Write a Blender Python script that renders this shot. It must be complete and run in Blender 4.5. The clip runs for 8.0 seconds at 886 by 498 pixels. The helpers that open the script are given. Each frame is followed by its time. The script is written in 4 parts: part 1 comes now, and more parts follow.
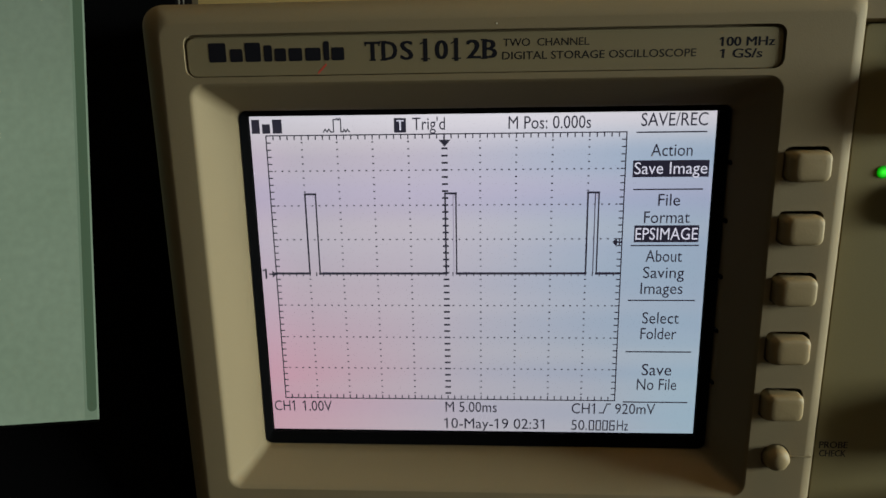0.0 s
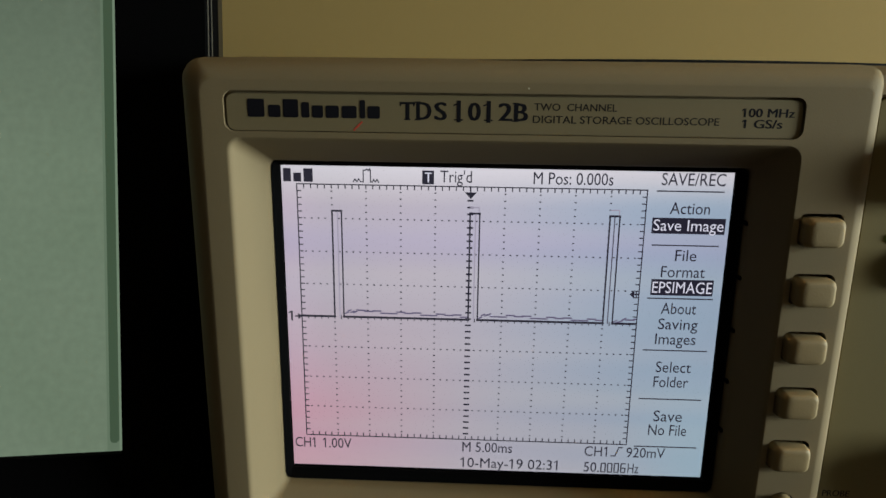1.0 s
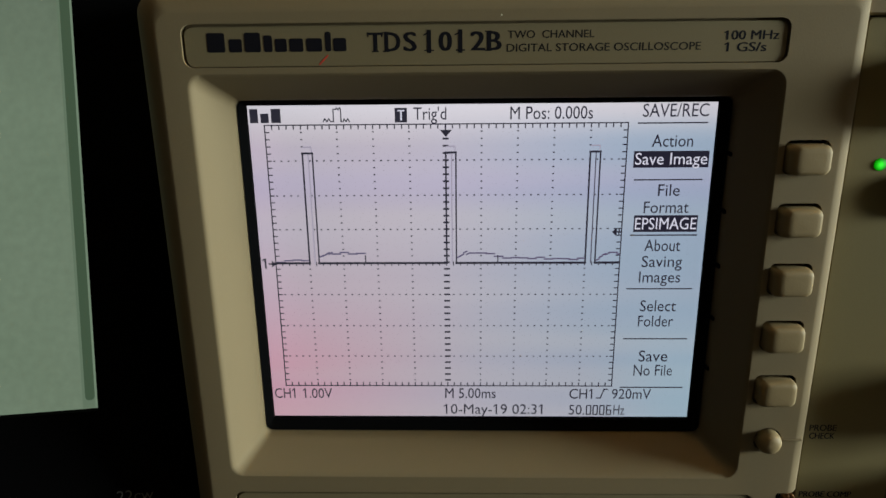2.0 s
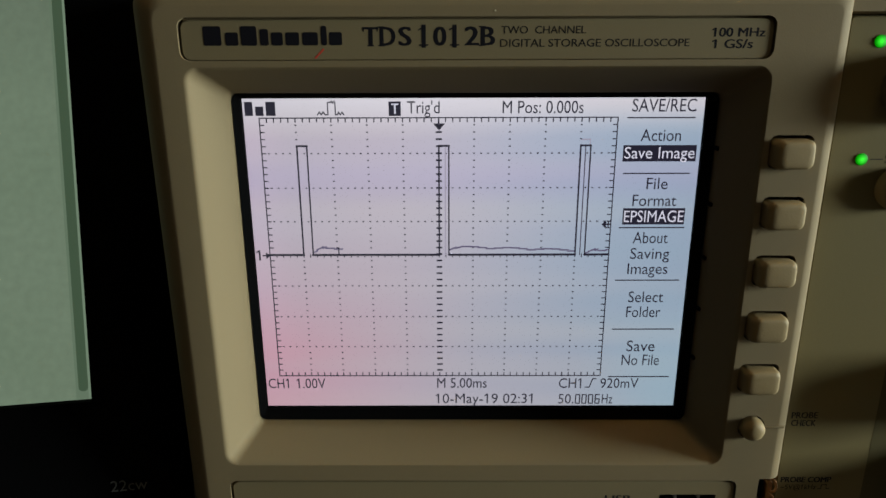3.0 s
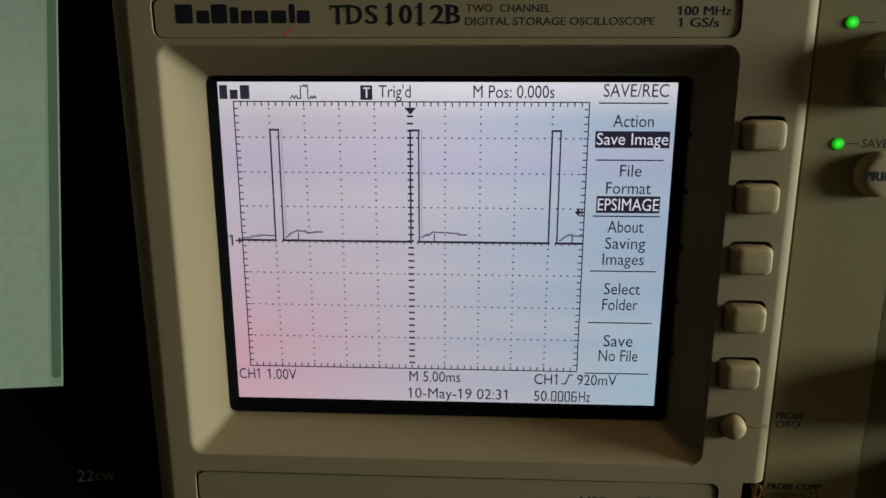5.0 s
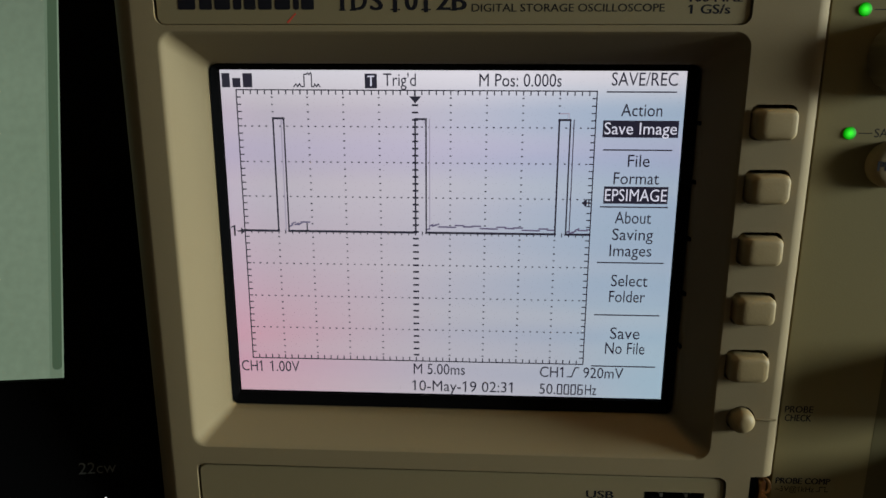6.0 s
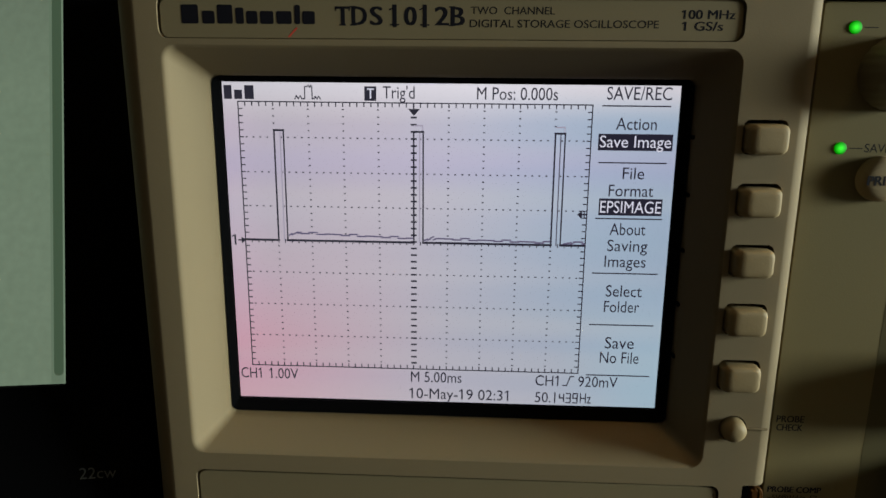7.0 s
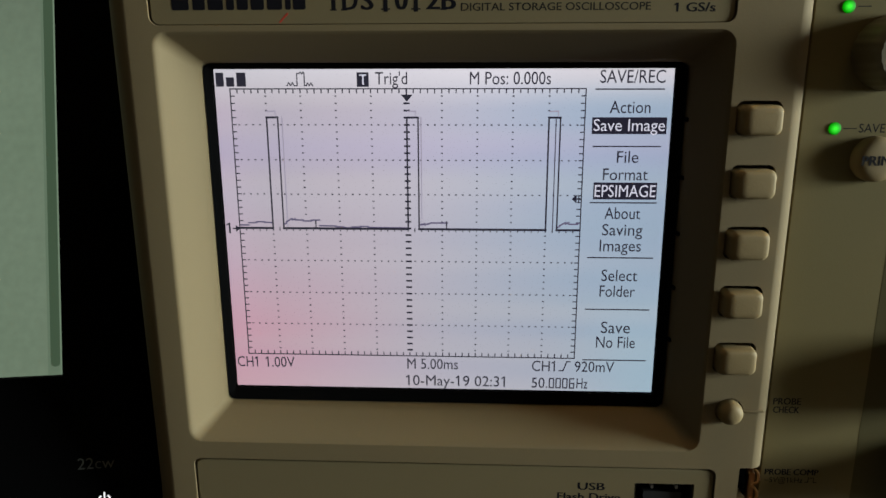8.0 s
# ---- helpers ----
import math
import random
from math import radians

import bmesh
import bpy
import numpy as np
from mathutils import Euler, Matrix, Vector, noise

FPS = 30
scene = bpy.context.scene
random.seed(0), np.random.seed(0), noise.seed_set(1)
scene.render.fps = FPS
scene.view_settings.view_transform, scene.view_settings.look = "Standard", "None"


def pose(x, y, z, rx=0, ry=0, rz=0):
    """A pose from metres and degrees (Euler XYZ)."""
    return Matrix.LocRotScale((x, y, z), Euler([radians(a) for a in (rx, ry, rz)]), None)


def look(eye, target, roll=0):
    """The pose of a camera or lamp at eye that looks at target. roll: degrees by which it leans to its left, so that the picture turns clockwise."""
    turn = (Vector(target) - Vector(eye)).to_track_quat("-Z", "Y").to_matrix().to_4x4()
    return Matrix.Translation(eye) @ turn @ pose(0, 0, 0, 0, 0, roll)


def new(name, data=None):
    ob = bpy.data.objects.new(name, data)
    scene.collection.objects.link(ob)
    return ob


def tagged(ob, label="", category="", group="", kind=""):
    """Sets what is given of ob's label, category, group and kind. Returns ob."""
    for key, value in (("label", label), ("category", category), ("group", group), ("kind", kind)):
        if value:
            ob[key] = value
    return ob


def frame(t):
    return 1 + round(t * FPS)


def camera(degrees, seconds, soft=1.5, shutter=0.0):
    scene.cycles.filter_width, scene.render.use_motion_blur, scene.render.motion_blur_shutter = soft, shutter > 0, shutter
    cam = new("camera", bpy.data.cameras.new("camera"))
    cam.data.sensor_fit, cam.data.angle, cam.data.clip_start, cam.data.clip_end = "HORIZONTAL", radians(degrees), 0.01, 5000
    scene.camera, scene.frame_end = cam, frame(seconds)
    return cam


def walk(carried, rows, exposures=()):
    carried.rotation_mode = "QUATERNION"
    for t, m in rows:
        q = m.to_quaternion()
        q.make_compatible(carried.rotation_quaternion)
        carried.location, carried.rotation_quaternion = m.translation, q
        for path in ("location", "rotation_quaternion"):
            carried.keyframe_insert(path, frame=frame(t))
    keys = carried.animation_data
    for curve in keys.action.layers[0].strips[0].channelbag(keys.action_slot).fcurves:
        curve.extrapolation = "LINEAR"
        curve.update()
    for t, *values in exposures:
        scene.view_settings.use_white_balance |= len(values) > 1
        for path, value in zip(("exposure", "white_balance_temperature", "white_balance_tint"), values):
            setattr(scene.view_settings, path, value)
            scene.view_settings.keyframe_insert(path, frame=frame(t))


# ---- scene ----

cam = camera(62.8, 8.0, soft=1.5)
PATH = [
    (0, (0.00261, -0.18180, 0.15456), (-0.1130, 1.7509, -0.3469), -0.99),
    (0.2, (-0.00125, -0.18031, 0.15688), (-0.1082, 1.7552, -0.3353), -0.54),
    (0.5, (-0.00506, -0.18244, 0.16297), (-0.0897, 1.7545, -0.3282), 0.32),
    (0.7, (-0.00481, -0.18355, 0.16542), (-0.0960, 1.7519, -0.3304), 0.38),
    (1, (-0.00697, -0.18433, 0.16911), (-0.0853, 1.7476, -0.3421), 0.67),
    (1.2, (-0.00681, -0.18241, 0.17112), (-0.0710, 1.7369, -0.3877), 0.36),
    (1.5, (-0.00131, -0.18059, 0.16124), (-0.0800, 1.7387, -0.3957), -0.96),
    (1.7, (-0.00270, -0.17961, 0.16111), (-0.0720, 1.7340, -0.4163), -0.85),
    (2.8, (-0.00384, -0.18351, 0.16174), (-0.0278, 1.7201, -0.4511), -0.39),
    (3, (-0.00552, -0.18320, 0.16178), (-0.0160, 1.7193, -0.4551), -0.21),
    (3.2, (-0.00538, -0.18343, 0.16052), (-0.0024, 1.7168, -0.4634), -0.40),
    (3.5, (-0.00443, -0.18328, 0.15785), (-0.0220, 1.7218, -0.4506), -0.23),
    (3.8, (-0.00034, -0.18235, 0.15258), (-0.0423, 1.7312, -0.4277), 0.24),
    (4, (0.00383, -0.18398, 0.14679), (-0.0476, 1.7399, -0.3972), -0.11),
    (4.2, (0.00636, -0.18632, 0.14545), (-0.0579, 1.7468, -0.3632), -0.13),
    (5.3, (0.00946, -0.18519, 0.14421), (-0.0799, 1.7558, -0.3298), 0.08),
    (5.5, (0.00767, -0.18432, 0.14531), (-0.0743, 1.7531, -0.3444), 0.23),
    (5.8, (0.00862, -0.18366, 0.14219), (-0.0802, 1.7543, -0.3440), -0.08),
    (6, (0.00829, -0.18396, 0.14260), (-0.0832, 1.7540, -0.3432), 0.17),
    (6.2, (0.00855, -0.18459, 0.14272), (-0.0876, 1.7551, -0.3353), 0.39),
    (6.5, (0.00833, -0.18548, 0.14286), (-0.0753, 1.7540, -0.3381), 0.29),
    (6.8, (0.00946, -0.18657, 0.14247), (-0.0743, 1.7550, -0.3300), 0.09),
    (7, (0.00880, -0.18635, 0.14478), (-0.0803, 1.7545, -0.3299), 0.51),
    (7.2, (0.00839, -0.18624, 0.14418), (-0.0703, 1.7532, -0.3381), 0.22),
    (7.5, (0.01034, -0.18599, 0.14319), (-0.0838, 1.7520, -0.3421), 0.02),
    (7.8, (0.01163, -0.18614, 0.14231), (-0.0898, 1.7511, -0.3442), -0.12),
    (8, (0.01043, -0.18644, 0.14265), (-0.0809, 1.7504, -0.3476), -0.15),
]
walk(cam, [(t, look(eye, target, roll)) for t, eye, target, roll in PATH])

# ---- light: a window in the wall to the right, a warm ceiling lamp ----
world = bpy.data.worlds.new("world")
scene.world = world
world.use_nodes = True
sky = world.node_tree.nodes.new("ShaderNodeTexSky")
sky.sky_type, sky.sun_disc = "NISHITA", False
sky.sun_elevation, sky.sun_rotation = radians(12), radians(80)
back = world.node_tree.nodes["Background"]
world.node_tree.links.new(sky.outputs[0], back.inputs[0])
back.inputs[1].default_value = 0.05

WINDOW = (1.6, -0.30, 0.30)          # centre of the window's opening
WINDOW_W, WINDOW_H = 0.40, 0.44
daylight = bpy.data.lights.new("window_daylight", "AREA")
daylight.shape, daylight.size, daylight.size_y = "RECTANGLE", WINDOW_W - 0.02, WINDOW_H - 0.02
daylight.energy, daylight.color = 49.0, (0.88, 1.0, 0.94)
lamp_ob = new("window_daylight", daylight)
lamp_ob.matrix_basis = look((1.59, WINDOW[1], WINDOW[2]), (-1.0, WINDOW[1], WINDOW[2]))

bulb = bpy.data.lights.new("ceiling_bulb", "POINT")
bulb.energy, bulb.color, bulb.shadow_soft_size = 5.0, (1.0, 0.615, 0.215), 0.06
bulb_ob = new("ceiling_bulb", bulb)
bulb_ob.location = (0.30, -0.30, 1.42)
# the oscilloscope's own backlight, behind its display film; it throws its light mostly straight ahead
backlight = bpy.data.lights.new("display_backlight", "AREA")
backlight.shape, backlight.size, backlight.size_y = "RECTANGLE", 0.1160, 0.0870
backlight.energy, backlight.color, backlight.spread = 0.0161, (1.0, 1.0, 1.0), radians(124)
backlight_ob = new("display_backlight", backlight)
backlight_ob.matrix_basis = look((0.00117, 0.0010, 0.09838), (0.00117, -1.0, 0.09838))
scene.view_settings.exposure = 0.0

# ---- materials ----
def nodes_of(name):
    m = bpy.data.materials.new(name)
    m.use_nodes = True
    return m, m.node_tree.nodes, m.node_tree.links, m.node_tree.nodes["Principled BSDF"]


def surface(name, colour, rough=0.5, metal=0.0, vary=0.08, grain=900.0, bump=0.05, depth=0.0002, stain=18.0, gloss=0.5):
    """A surface with fine grain, soft stains and relief at real-world size."""
    m, n, l, p = nodes_of(name)
    co = n.new("ShaderNodeTexCoord")
    fine, wide = n.new("ShaderNodeTexNoise"), n.new("ShaderNodeTexNoise")
    fine.inputs["Scale"].default_value, fine.inputs["Detail"].default_value = grain, 3
    wide.inputs["Scale"].default_value, wide.inputs["Detail"].default_value = stain, 5
    for t in (fine, wide):
        l.new(co.outputs["Object"], t.inputs["Vector"])
    mix = n.new("ShaderNodeMix")
    mix.data_type = "RGBA"
    mix.inputs[6].default_value = (*[c * (1 - vary) for c in colour], 1)
    mix.inputs[7].default_value = (*[min(1, c * (1 + vary)) for c in colour], 1)
    add = n.new("ShaderNodeMath")
    add.operation = "MULTIPLY_ADD"
    add.inputs[1].default_value = 0.4
    l.new(fine.outputs[0], add.inputs[0])
    half = n.new("ShaderNodeMath")
    half.operation = "MULTIPLY"
    half.inputs[1].default_value = 0.6
    l.new(wide.outputs[0], half.inputs[0])
    l.new(half.outputs[0], add.inputs[2])
    l.new(add.outputs[0], mix.inputs[0])
    l.new(mix.outputs[2], p.inputs["Base Color"])
    p.inputs["Roughness"].default_value, p.inputs["Metallic"].default_value = rough, metal
    p.inputs["Specular IOR Level"].default_value = gloss
    ro = n.new("ShaderNodeMapRange")
    ro.inputs[3].default_value, ro.inputs[4].default_value = max(0.03, rough - 0.08), min(1, rough + 0.08)
    l.new(wide.outputs[0], ro.inputs[0])
    l.new(ro.outputs[0], p.inputs["Roughness"])
    b = n.new("ShaderNodeBump")
    b.inputs["Strength"].default_value, b.inputs["Distance"].default_value = bump, depth
    l.new(fine.outputs[0], b.inputs["Height"])
    l.new(b.outputs[0], p.inputs["Normal"])
    return m


def glow(name, colour, strength=1.0):
    m, n, l, p = nodes_of(name)
    p.inputs["Base Color"].default_value = (0.02, 0.02, 0.02, 1)
    p.inputs["Emission Color"].default_value = (*colour, 1)
    p.inputs["Emission Strength"].default_value = strength
    return m


def lcd_glow(name):
    """A clear tinted display film: white at the top row, lilac in the middle, pink towards one lower corner, blue towards the other side."""
    m, n, l, p = nodes_of(name)
    p.inputs["Base Color"].default_value = (0.03, 0.03, 0.035, 1)
    p.inputs["Roughness"].default_value = 0.45
    co, sep = n.new("ShaderNodeTexCoord"), n.new("ShaderNodeSeparateXYZ")
    l.new(co.outputs["Generated"], sep.inputs[0])

    def ramp(socket, a, b, lo=0.0, hi=1.0):
        r = n.new("ShaderNodeMapRange")
        r.interpolation_type = "SMOOTHSTEP"
        for i, v in enumerate((a, b, lo, hi)):
            r.inputs[i + 1].default_value = v
        l.new(socket, r.inputs[0])
        return r.outputs[0]

    def mixed(fac, a, b):
        x = n.new("ShaderNodeMix")
        x.data_type = "RGBA"
        l.new(fac, x.inputs[0])
        for i, c in ((6, a), (7, b)):
            if isinstance(c, tuple):
                x.inputs[i].default_value = (*c, 1)
            else:
                l.new(c, x.inputs[i])
        return x.outputs[2]

    def times(a, b):
        x = n.new("ShaderNodeMath")
        x.operation = "MULTIPLY"
        l.new(a, x.inputs[0])
        l.new(b, x.inputs[1])
        return x.outputs[0]

    across, up = sep.outputs["X"], sep.outputs["Z"]
    c = mixed(ramp(across, 0.25, 0.95), (0.486, 0.444, 0.51), (0.325, 0.422, 0.535))
    left = times(ramp(across, 0.0, 0.12, 0.7, 0.0), ramp(up, 0.4, 0.9, 0.6, 0.6))
    c = mixed(left, c, (0.62, 0.50, 0.62))
    low_left = times(ramp(across, -0.15, 0.55, 1.0, 0.0), ramp(up, -0.1, 0.66, 1.0, 0.0))
    c = mixed(low_left, c, (0.75, 0.32, 0.41))
    c = mixed(ramp(up, 0.875, 1.0), c, (0.62, 0.60, 0.65))
    band = n.new("ShaderNodeTexNoise")
    band.inputs["Scale"].default_value, band.inputs["Detail"].default_value = 1.0, 1.0
    mp = n.new("ShaderNodeMapping")
    mp.inputs["Scale"].default_value = (0.6, 1, 5.5)
    l.new(co.outputs["Generated"], mp.inputs[0])
    l.new(mp.outputs[0], band.inputs["Vector"])
    c = mixed(ramp(band.outputs[0], 0.45, 0.75, 0.0, 0.25), c, (0.44, 0.41, 0.60))
    pale = n.new("ShaderNodeTexNoise")
    pale.inputs["Scale"].default_value, pale.inputs["Detail"].default_value = 1.0, 1.0
    mp2 = n.new("ShaderNodeMapping")
    mp2.inputs["Scale"].default_value, mp2.inputs["Location"].default_value = (0.5, 1, 6.5), (3.0, 1.0, 2.4)
    l.new(co.outputs["Generated"], mp2.inputs[0])
    l.new(mp2.outputs[0], pale.inputs["Vector"])
    c = mixed(ramp(pale.outputs[0], 0.5, 0.75, 0.0, 0.38), c, (0.60, 0.57, 0.57))
    violet = times(ramp(up, 0.66, 0.77), ramp(up, 0.77, 0.87, 0.38, 0.0))
    c = mixed(violet, c, (0.41, 0.37, 0.57))
    c = mixed(ramp(up, 0.0, 0.16, 0.35, 0.0), c, (0.64, 0.60, 0.64))
    low_right = times(ramp(across, 0.72, 1.0), ramp(up, 0.02, 0.55, 0.75, 0.0))
    c = mixed(low_right, c, (0.38, 0.55, 0.66))
    root = n.new("ShaderNodeGamma")             # the light passes two faces of the film
    root.inputs[1].default_value = 0.5
    l.new(c, root.inputs[0])
    clear, both = n.new("ShaderNodeBsdfRefraction"), n.new("ShaderNodeMixShader")
    clear.inputs["IOR"].default_value, clear.inputs["Roughness"].default_value = 1.02, 0.12
    l.new(root.outputs[0], clear.inputs["Color"])
    both.inputs[0].default_value = 0.02
    l.new(clear.outputs[0], both.inputs[1])
    l.new(p.outputs[0], both.inputs[2])
    l.new(both.outputs[0], n["Material Output"].inputs["Surface"])
    return m


def page_glow(name, lo, hi):
    """A lit page on a monitor, a little uneven."""
    m, n, l, p = nodes_of(name)
    p.inputs["Base Color"].default_value = (0.02, 0.02, 0.02, 1)
    p.inputs["Roughness"].default_value = 0.35
    co, t = n.new("ShaderNodeTexCoord"), n.new("ShaderNodeTexNoise")
    t.inputs["Scale"].default_value, t.inputs["Detail"].default_value = 22, 6
    l.new(co.outputs["Object"], t.inputs["Vector"])
    mix = n.new("ShaderNodeMix")
    mix.data_type = "RGBA"
    mix.inputs[6].default_value, mix.inputs[7].default_value = (*lo, 1), (*hi, 1)
    l.new(t.outputs[0], mix.inputs[0])
    l.new(mix.outputs[2], p.inputs["Emission Color"])
    # viewing-angle dimming put into the glow, darker upwards, with fine weave of picture cells
    sep, fall, weave, level = n.new("ShaderNodeSeparateXYZ"), n.new("ShaderNodeMapRange"), n.new("ShaderNodeTexNoise"), n.new("ShaderNodeMath")
    l.new(co.outputs["Object"], sep.inputs[0])
    for i, v in enumerate((0.085, 0.135, 1.0, 0.68)):
        fall.inputs[i + 1].default_value = v
    l.new(sep.outputs["Z"], fall.inputs[0])
    weave.inputs["Scale"].default_value, weave.inputs["Detail"].default_value = 420, 2
    l.new(co.outputs["Object"], weave.inputs["Vector"])
    soft = n.new("ShaderNodeMapRange")
    soft.inputs[3].default_value, soft.inputs[4].default_value = 0.86, 1.14
    l.new(weave.outputs[0], soft.inputs[0])
    level.operation = "MULTIPLY"
    l.new(fall.outputs[0], level.inputs[0])
    l.new(soft.outputs[0], level.inputs[1])
    l.new(level.outputs[0], p.inputs["Emission Strength"])
    return m


def led_glow(name):
    """A small lens, bright in the middle and deep green at its rim."""
    m, n, l, p = nodes_of(name)
    p.inputs["Base Color"].default_value = (0.0, 0.02, 0.002, 1)
    p.inputs["Roughness"].default_value = 0.6
    p.inputs["Specular IOR Level"].default_value = 0.1
    co, mp, gr = n.new("ShaderNodeTexCoord"), n.new("ShaderNodeMapping"), n.new("ShaderNodeTexGradient")
    gr.gradient_type = "SPHERICAL"
    mp.inputs["Location"].default_value, mp.inputs["Scale"].default_value = (-1.0, 0.0, -1.0), (2.0, 0.0, 2.0)
    l.new(co.outputs["Generated"], mp.inputs[0])
    l.new(mp.outputs[0], gr.inputs[0])
    ramp = n.new("ShaderNodeValToRGB")
    ramp.color_ramp.elements[0].color, ramp.color_ramp.elements[1].color = (0.0, 0.24, 0.0, 1), (0.05, 1.1, 0.04, 1)
    ramp.color_ramp.elements[0].position, ramp.color_ramp.elements[1].position = 0.1, 0.95
    l.new(gr.outputs[0], ramp.inputs[0])
    l.new(ramp.outputs[0], p.inputs["Emission Color"])
    p.inputs["Emission Strength"].default_value = 1.0
    return m


BEIGE = surface("beige_plastic", (0.194, 0.147, 0.083), 0.7, gloss=0.16, vary=0.07, grain=3000, bump=0.13, depth=0.0002)
BEIGE_PLATE = surface("beige_plate", (0.182, 0.143, 0.079), 0.6, gloss=0.2, vary=0.05, grain=2200, bump=0.10)
PANEL = surface("grey_beige_panel", (0.166, 0.132, 0.061), 0.66, gloss=0.12, vary=0.08, grain=2400, bump=0.12)
FIELD = surface("olive_printed_field", (0.088, 0.074, 0.036), 0.8, gloss=0.05, vary=0.06, grain=2400, bump=0.05)
BUTTON = surface("button_rubber", (0.238, 0.172, 0.084), 0.6, gloss=0.3, vary=0.08, grain=1800, bump=0.12)
KNOB = surface("knob_plastic", (0.125, 0.100, 0.058), 0.5, vary=0.1, grain=1500, bump=0.1)
INK = surface("dark_ink", (0.008, 0.0075, 0.011), 0.6, vary=0.15, grain=3000, bump=0.0, gloss=0.1)
INK_PALE = surface("faded_ink", (0.014, 0.013, 0.012), 0.6, vary=0.2, grain=3000, bump=0.0, gloss=0.1)
RED = surface("red_ink", (0.55, 0.05, 0.03), 0.5, vary=0.1, grain=3000, bump=0.0)
BLACK = surface("black_plastic", (0.006, 0.006, 0.007), 0.6, gloss=0.15, vary=0.2, grain=1500, bump=0.05)
SURROUND = surface("matt_black_edge", (0.003, 0.003, 0.0035), 0.8, gloss=0.03, vary=0.2, grain=1500, bump=0.03)
SOCKET = surface("socket_black", (0.012, 0.012, 0.014), 0.6, vary=0.2, grain=1500, bump=0.05)
METAL = surface("dull_metal", (0.55, 0.55, 0.56), 0.35, 1.0, vary=0.1, grain=1200, bump=0.05)
COPPER = surface("copper_metal", (0.42, 0.22, 0.10), 0.3, 1.0, vary=0.15, grain=1200, bump=0.1)
GROOVE = surface("raised_line", (0.68, 0.62, 0.48), 0.4, vary=0.05, grain=2000, bump=0.0)
LCD = lcd_glow("lcd_backlit")
LCD_INK = glow("lcd_dark_segment", (0.016, 0.015, 0.028), 1.0)
LCD_GREY = glow("lcd_grey_segment", (0.036, 0.032, 0.06), 1.0)
LCD_RIPPLE = glow("lcd_fading_segment", (0.10, 0.085, 0.155), 1.0)
LCD_SOFT = glow("lcd_pale_segment", (0.30, 0.27, 0.36), 1.0)
LCD_PALE = glow("lcd_light_segment", (0.60, 0.60, 0.70), 1.0)
PAGE = page_glow("monitor_page", (0.123, 0.176, 0.116), (0.158, 0.209, 0.149))
TRACK = glow("scroll_track", (0.112, 0.162, 0.108), 1.0)
THUMB = glow("scroll_thumb", (0.048, 0.082, 0.048), 1.0)
MARGIN = glow("page_margin", (0.15, 0.21, 0.145), 1.0)
MON = surface("monitor_black", (0.0018, 0.0018, 0.002), 0.8, gloss=0.01, vary=0.2, grain=1500, bump=0.06)
MON_EDGE = surface("monitor_side", (0.010, 0.009, 0.008), 0.35, gloss=0.2, vary=0.2, grain=1500, bump=0.04)
MON_GLINT = surface("monitor_edge_glint", (0.09, 0.085, 0.075), 0.3, vary=0.2, grain=600, bump=0.05)
MON_TEXT = surface("grey_print", (0.055, 0.058, 0.055), 0.5, vary=0.1, grain=2000, bump=0.0)
WHITE_GLOW = glow("white_indicator", (0.9, 0.9, 0.9), 1.0)
GREEN = led_glow("green_led")
# for the out-of-view walls: dark so that less light bounces onto the fronts
DIM_WALL = surface("dark_unseen_wall", (0.075, 0.056, 0.037), 0.9, vary=0.06, grain=300, bump=0.2, depth=0.001, stain=4)
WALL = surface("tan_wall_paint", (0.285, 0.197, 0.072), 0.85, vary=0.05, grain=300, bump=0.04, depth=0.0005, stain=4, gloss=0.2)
CEIL = surface("ceiling_paint", (0.30, 0.28, 0.24), 0.85, vary=0.03, grain=200, bump=0.1, depth=0.001, stain=3)
FLOOR = surface("floor_boards", (0.07, 0.045, 0.03), 0.5, vary=0.25, grain=60, bump=0.1, stain=6)
DESK = surface("desk_wood", (0.05, 0.032, 0.02), 0.45, vary=0.25, grain=120, bump=0.1, stain=10)
TRIM = surface("white_trim", (0.75, 0.73, 0.68), 0.5, vary=0.04, grain=300, bump=0.05)
SHADE = glow("lamp_shade_glow", (1.0, 0.62, 0.25), 1.5)

# ---- mesh helpers ----
def finish(bm, name, material, smooth=35):
    bmesh.ops.recalc_face_normals(bm, faces=bm.faces)
    me = bpy.data.meshes.new(name)
    bm.to_mesh(me)
    bm.free()
    me.materials.append(material)
    if smooth:
        me.polygons.foreach_set("use_smooth", [True] * len(me.polygons))
        me.set_sharp_from_angle(angle=radians(smooth))
    return me


def base_of(ob):
    """The place of a thing's base in the world; its parts' meshes are given in world metres and moved into its space."""
    while ob.parent:
        ob = ob.parent
    return ob.location.copy()


def part(name, bm, material, parent, label="", smooth=35, kind=""):
    bmesh.ops.translate(bm, verts=bm.verts, vec=-base_of(parent))
    ob = new(name, finish(bm, name, material, smooth))
    ob.parent = parent
    return tagged(ob, label, kind=kind)


def rounded(x0, x1, z0, z1, r, y, steps=6):
    """A loop of points round a rectangle with round corners, in the plane y; r: one radius, or those of the corners from the upper right on."""
    most = min((x1 - x0) / 2, (z1 - z0) / 2)
    pts = []
    for i, (px, pz, sx, sz) in enumerate(((x1, z1, -1, -1), (x0, z1, 1, -1), (x0, z0, 1, 1), (x1, z0, -1, 1))):
        c = min(r[i] if isinstance(r, tuple) else r, most)
        for k in range(steps + 1):
            w = radians(90 * i + 90 * k / steps)
            pts.append((px + sx * c + c * math.cos(w), y, pz + sz * c + c * math.sin(w)))
    return pts


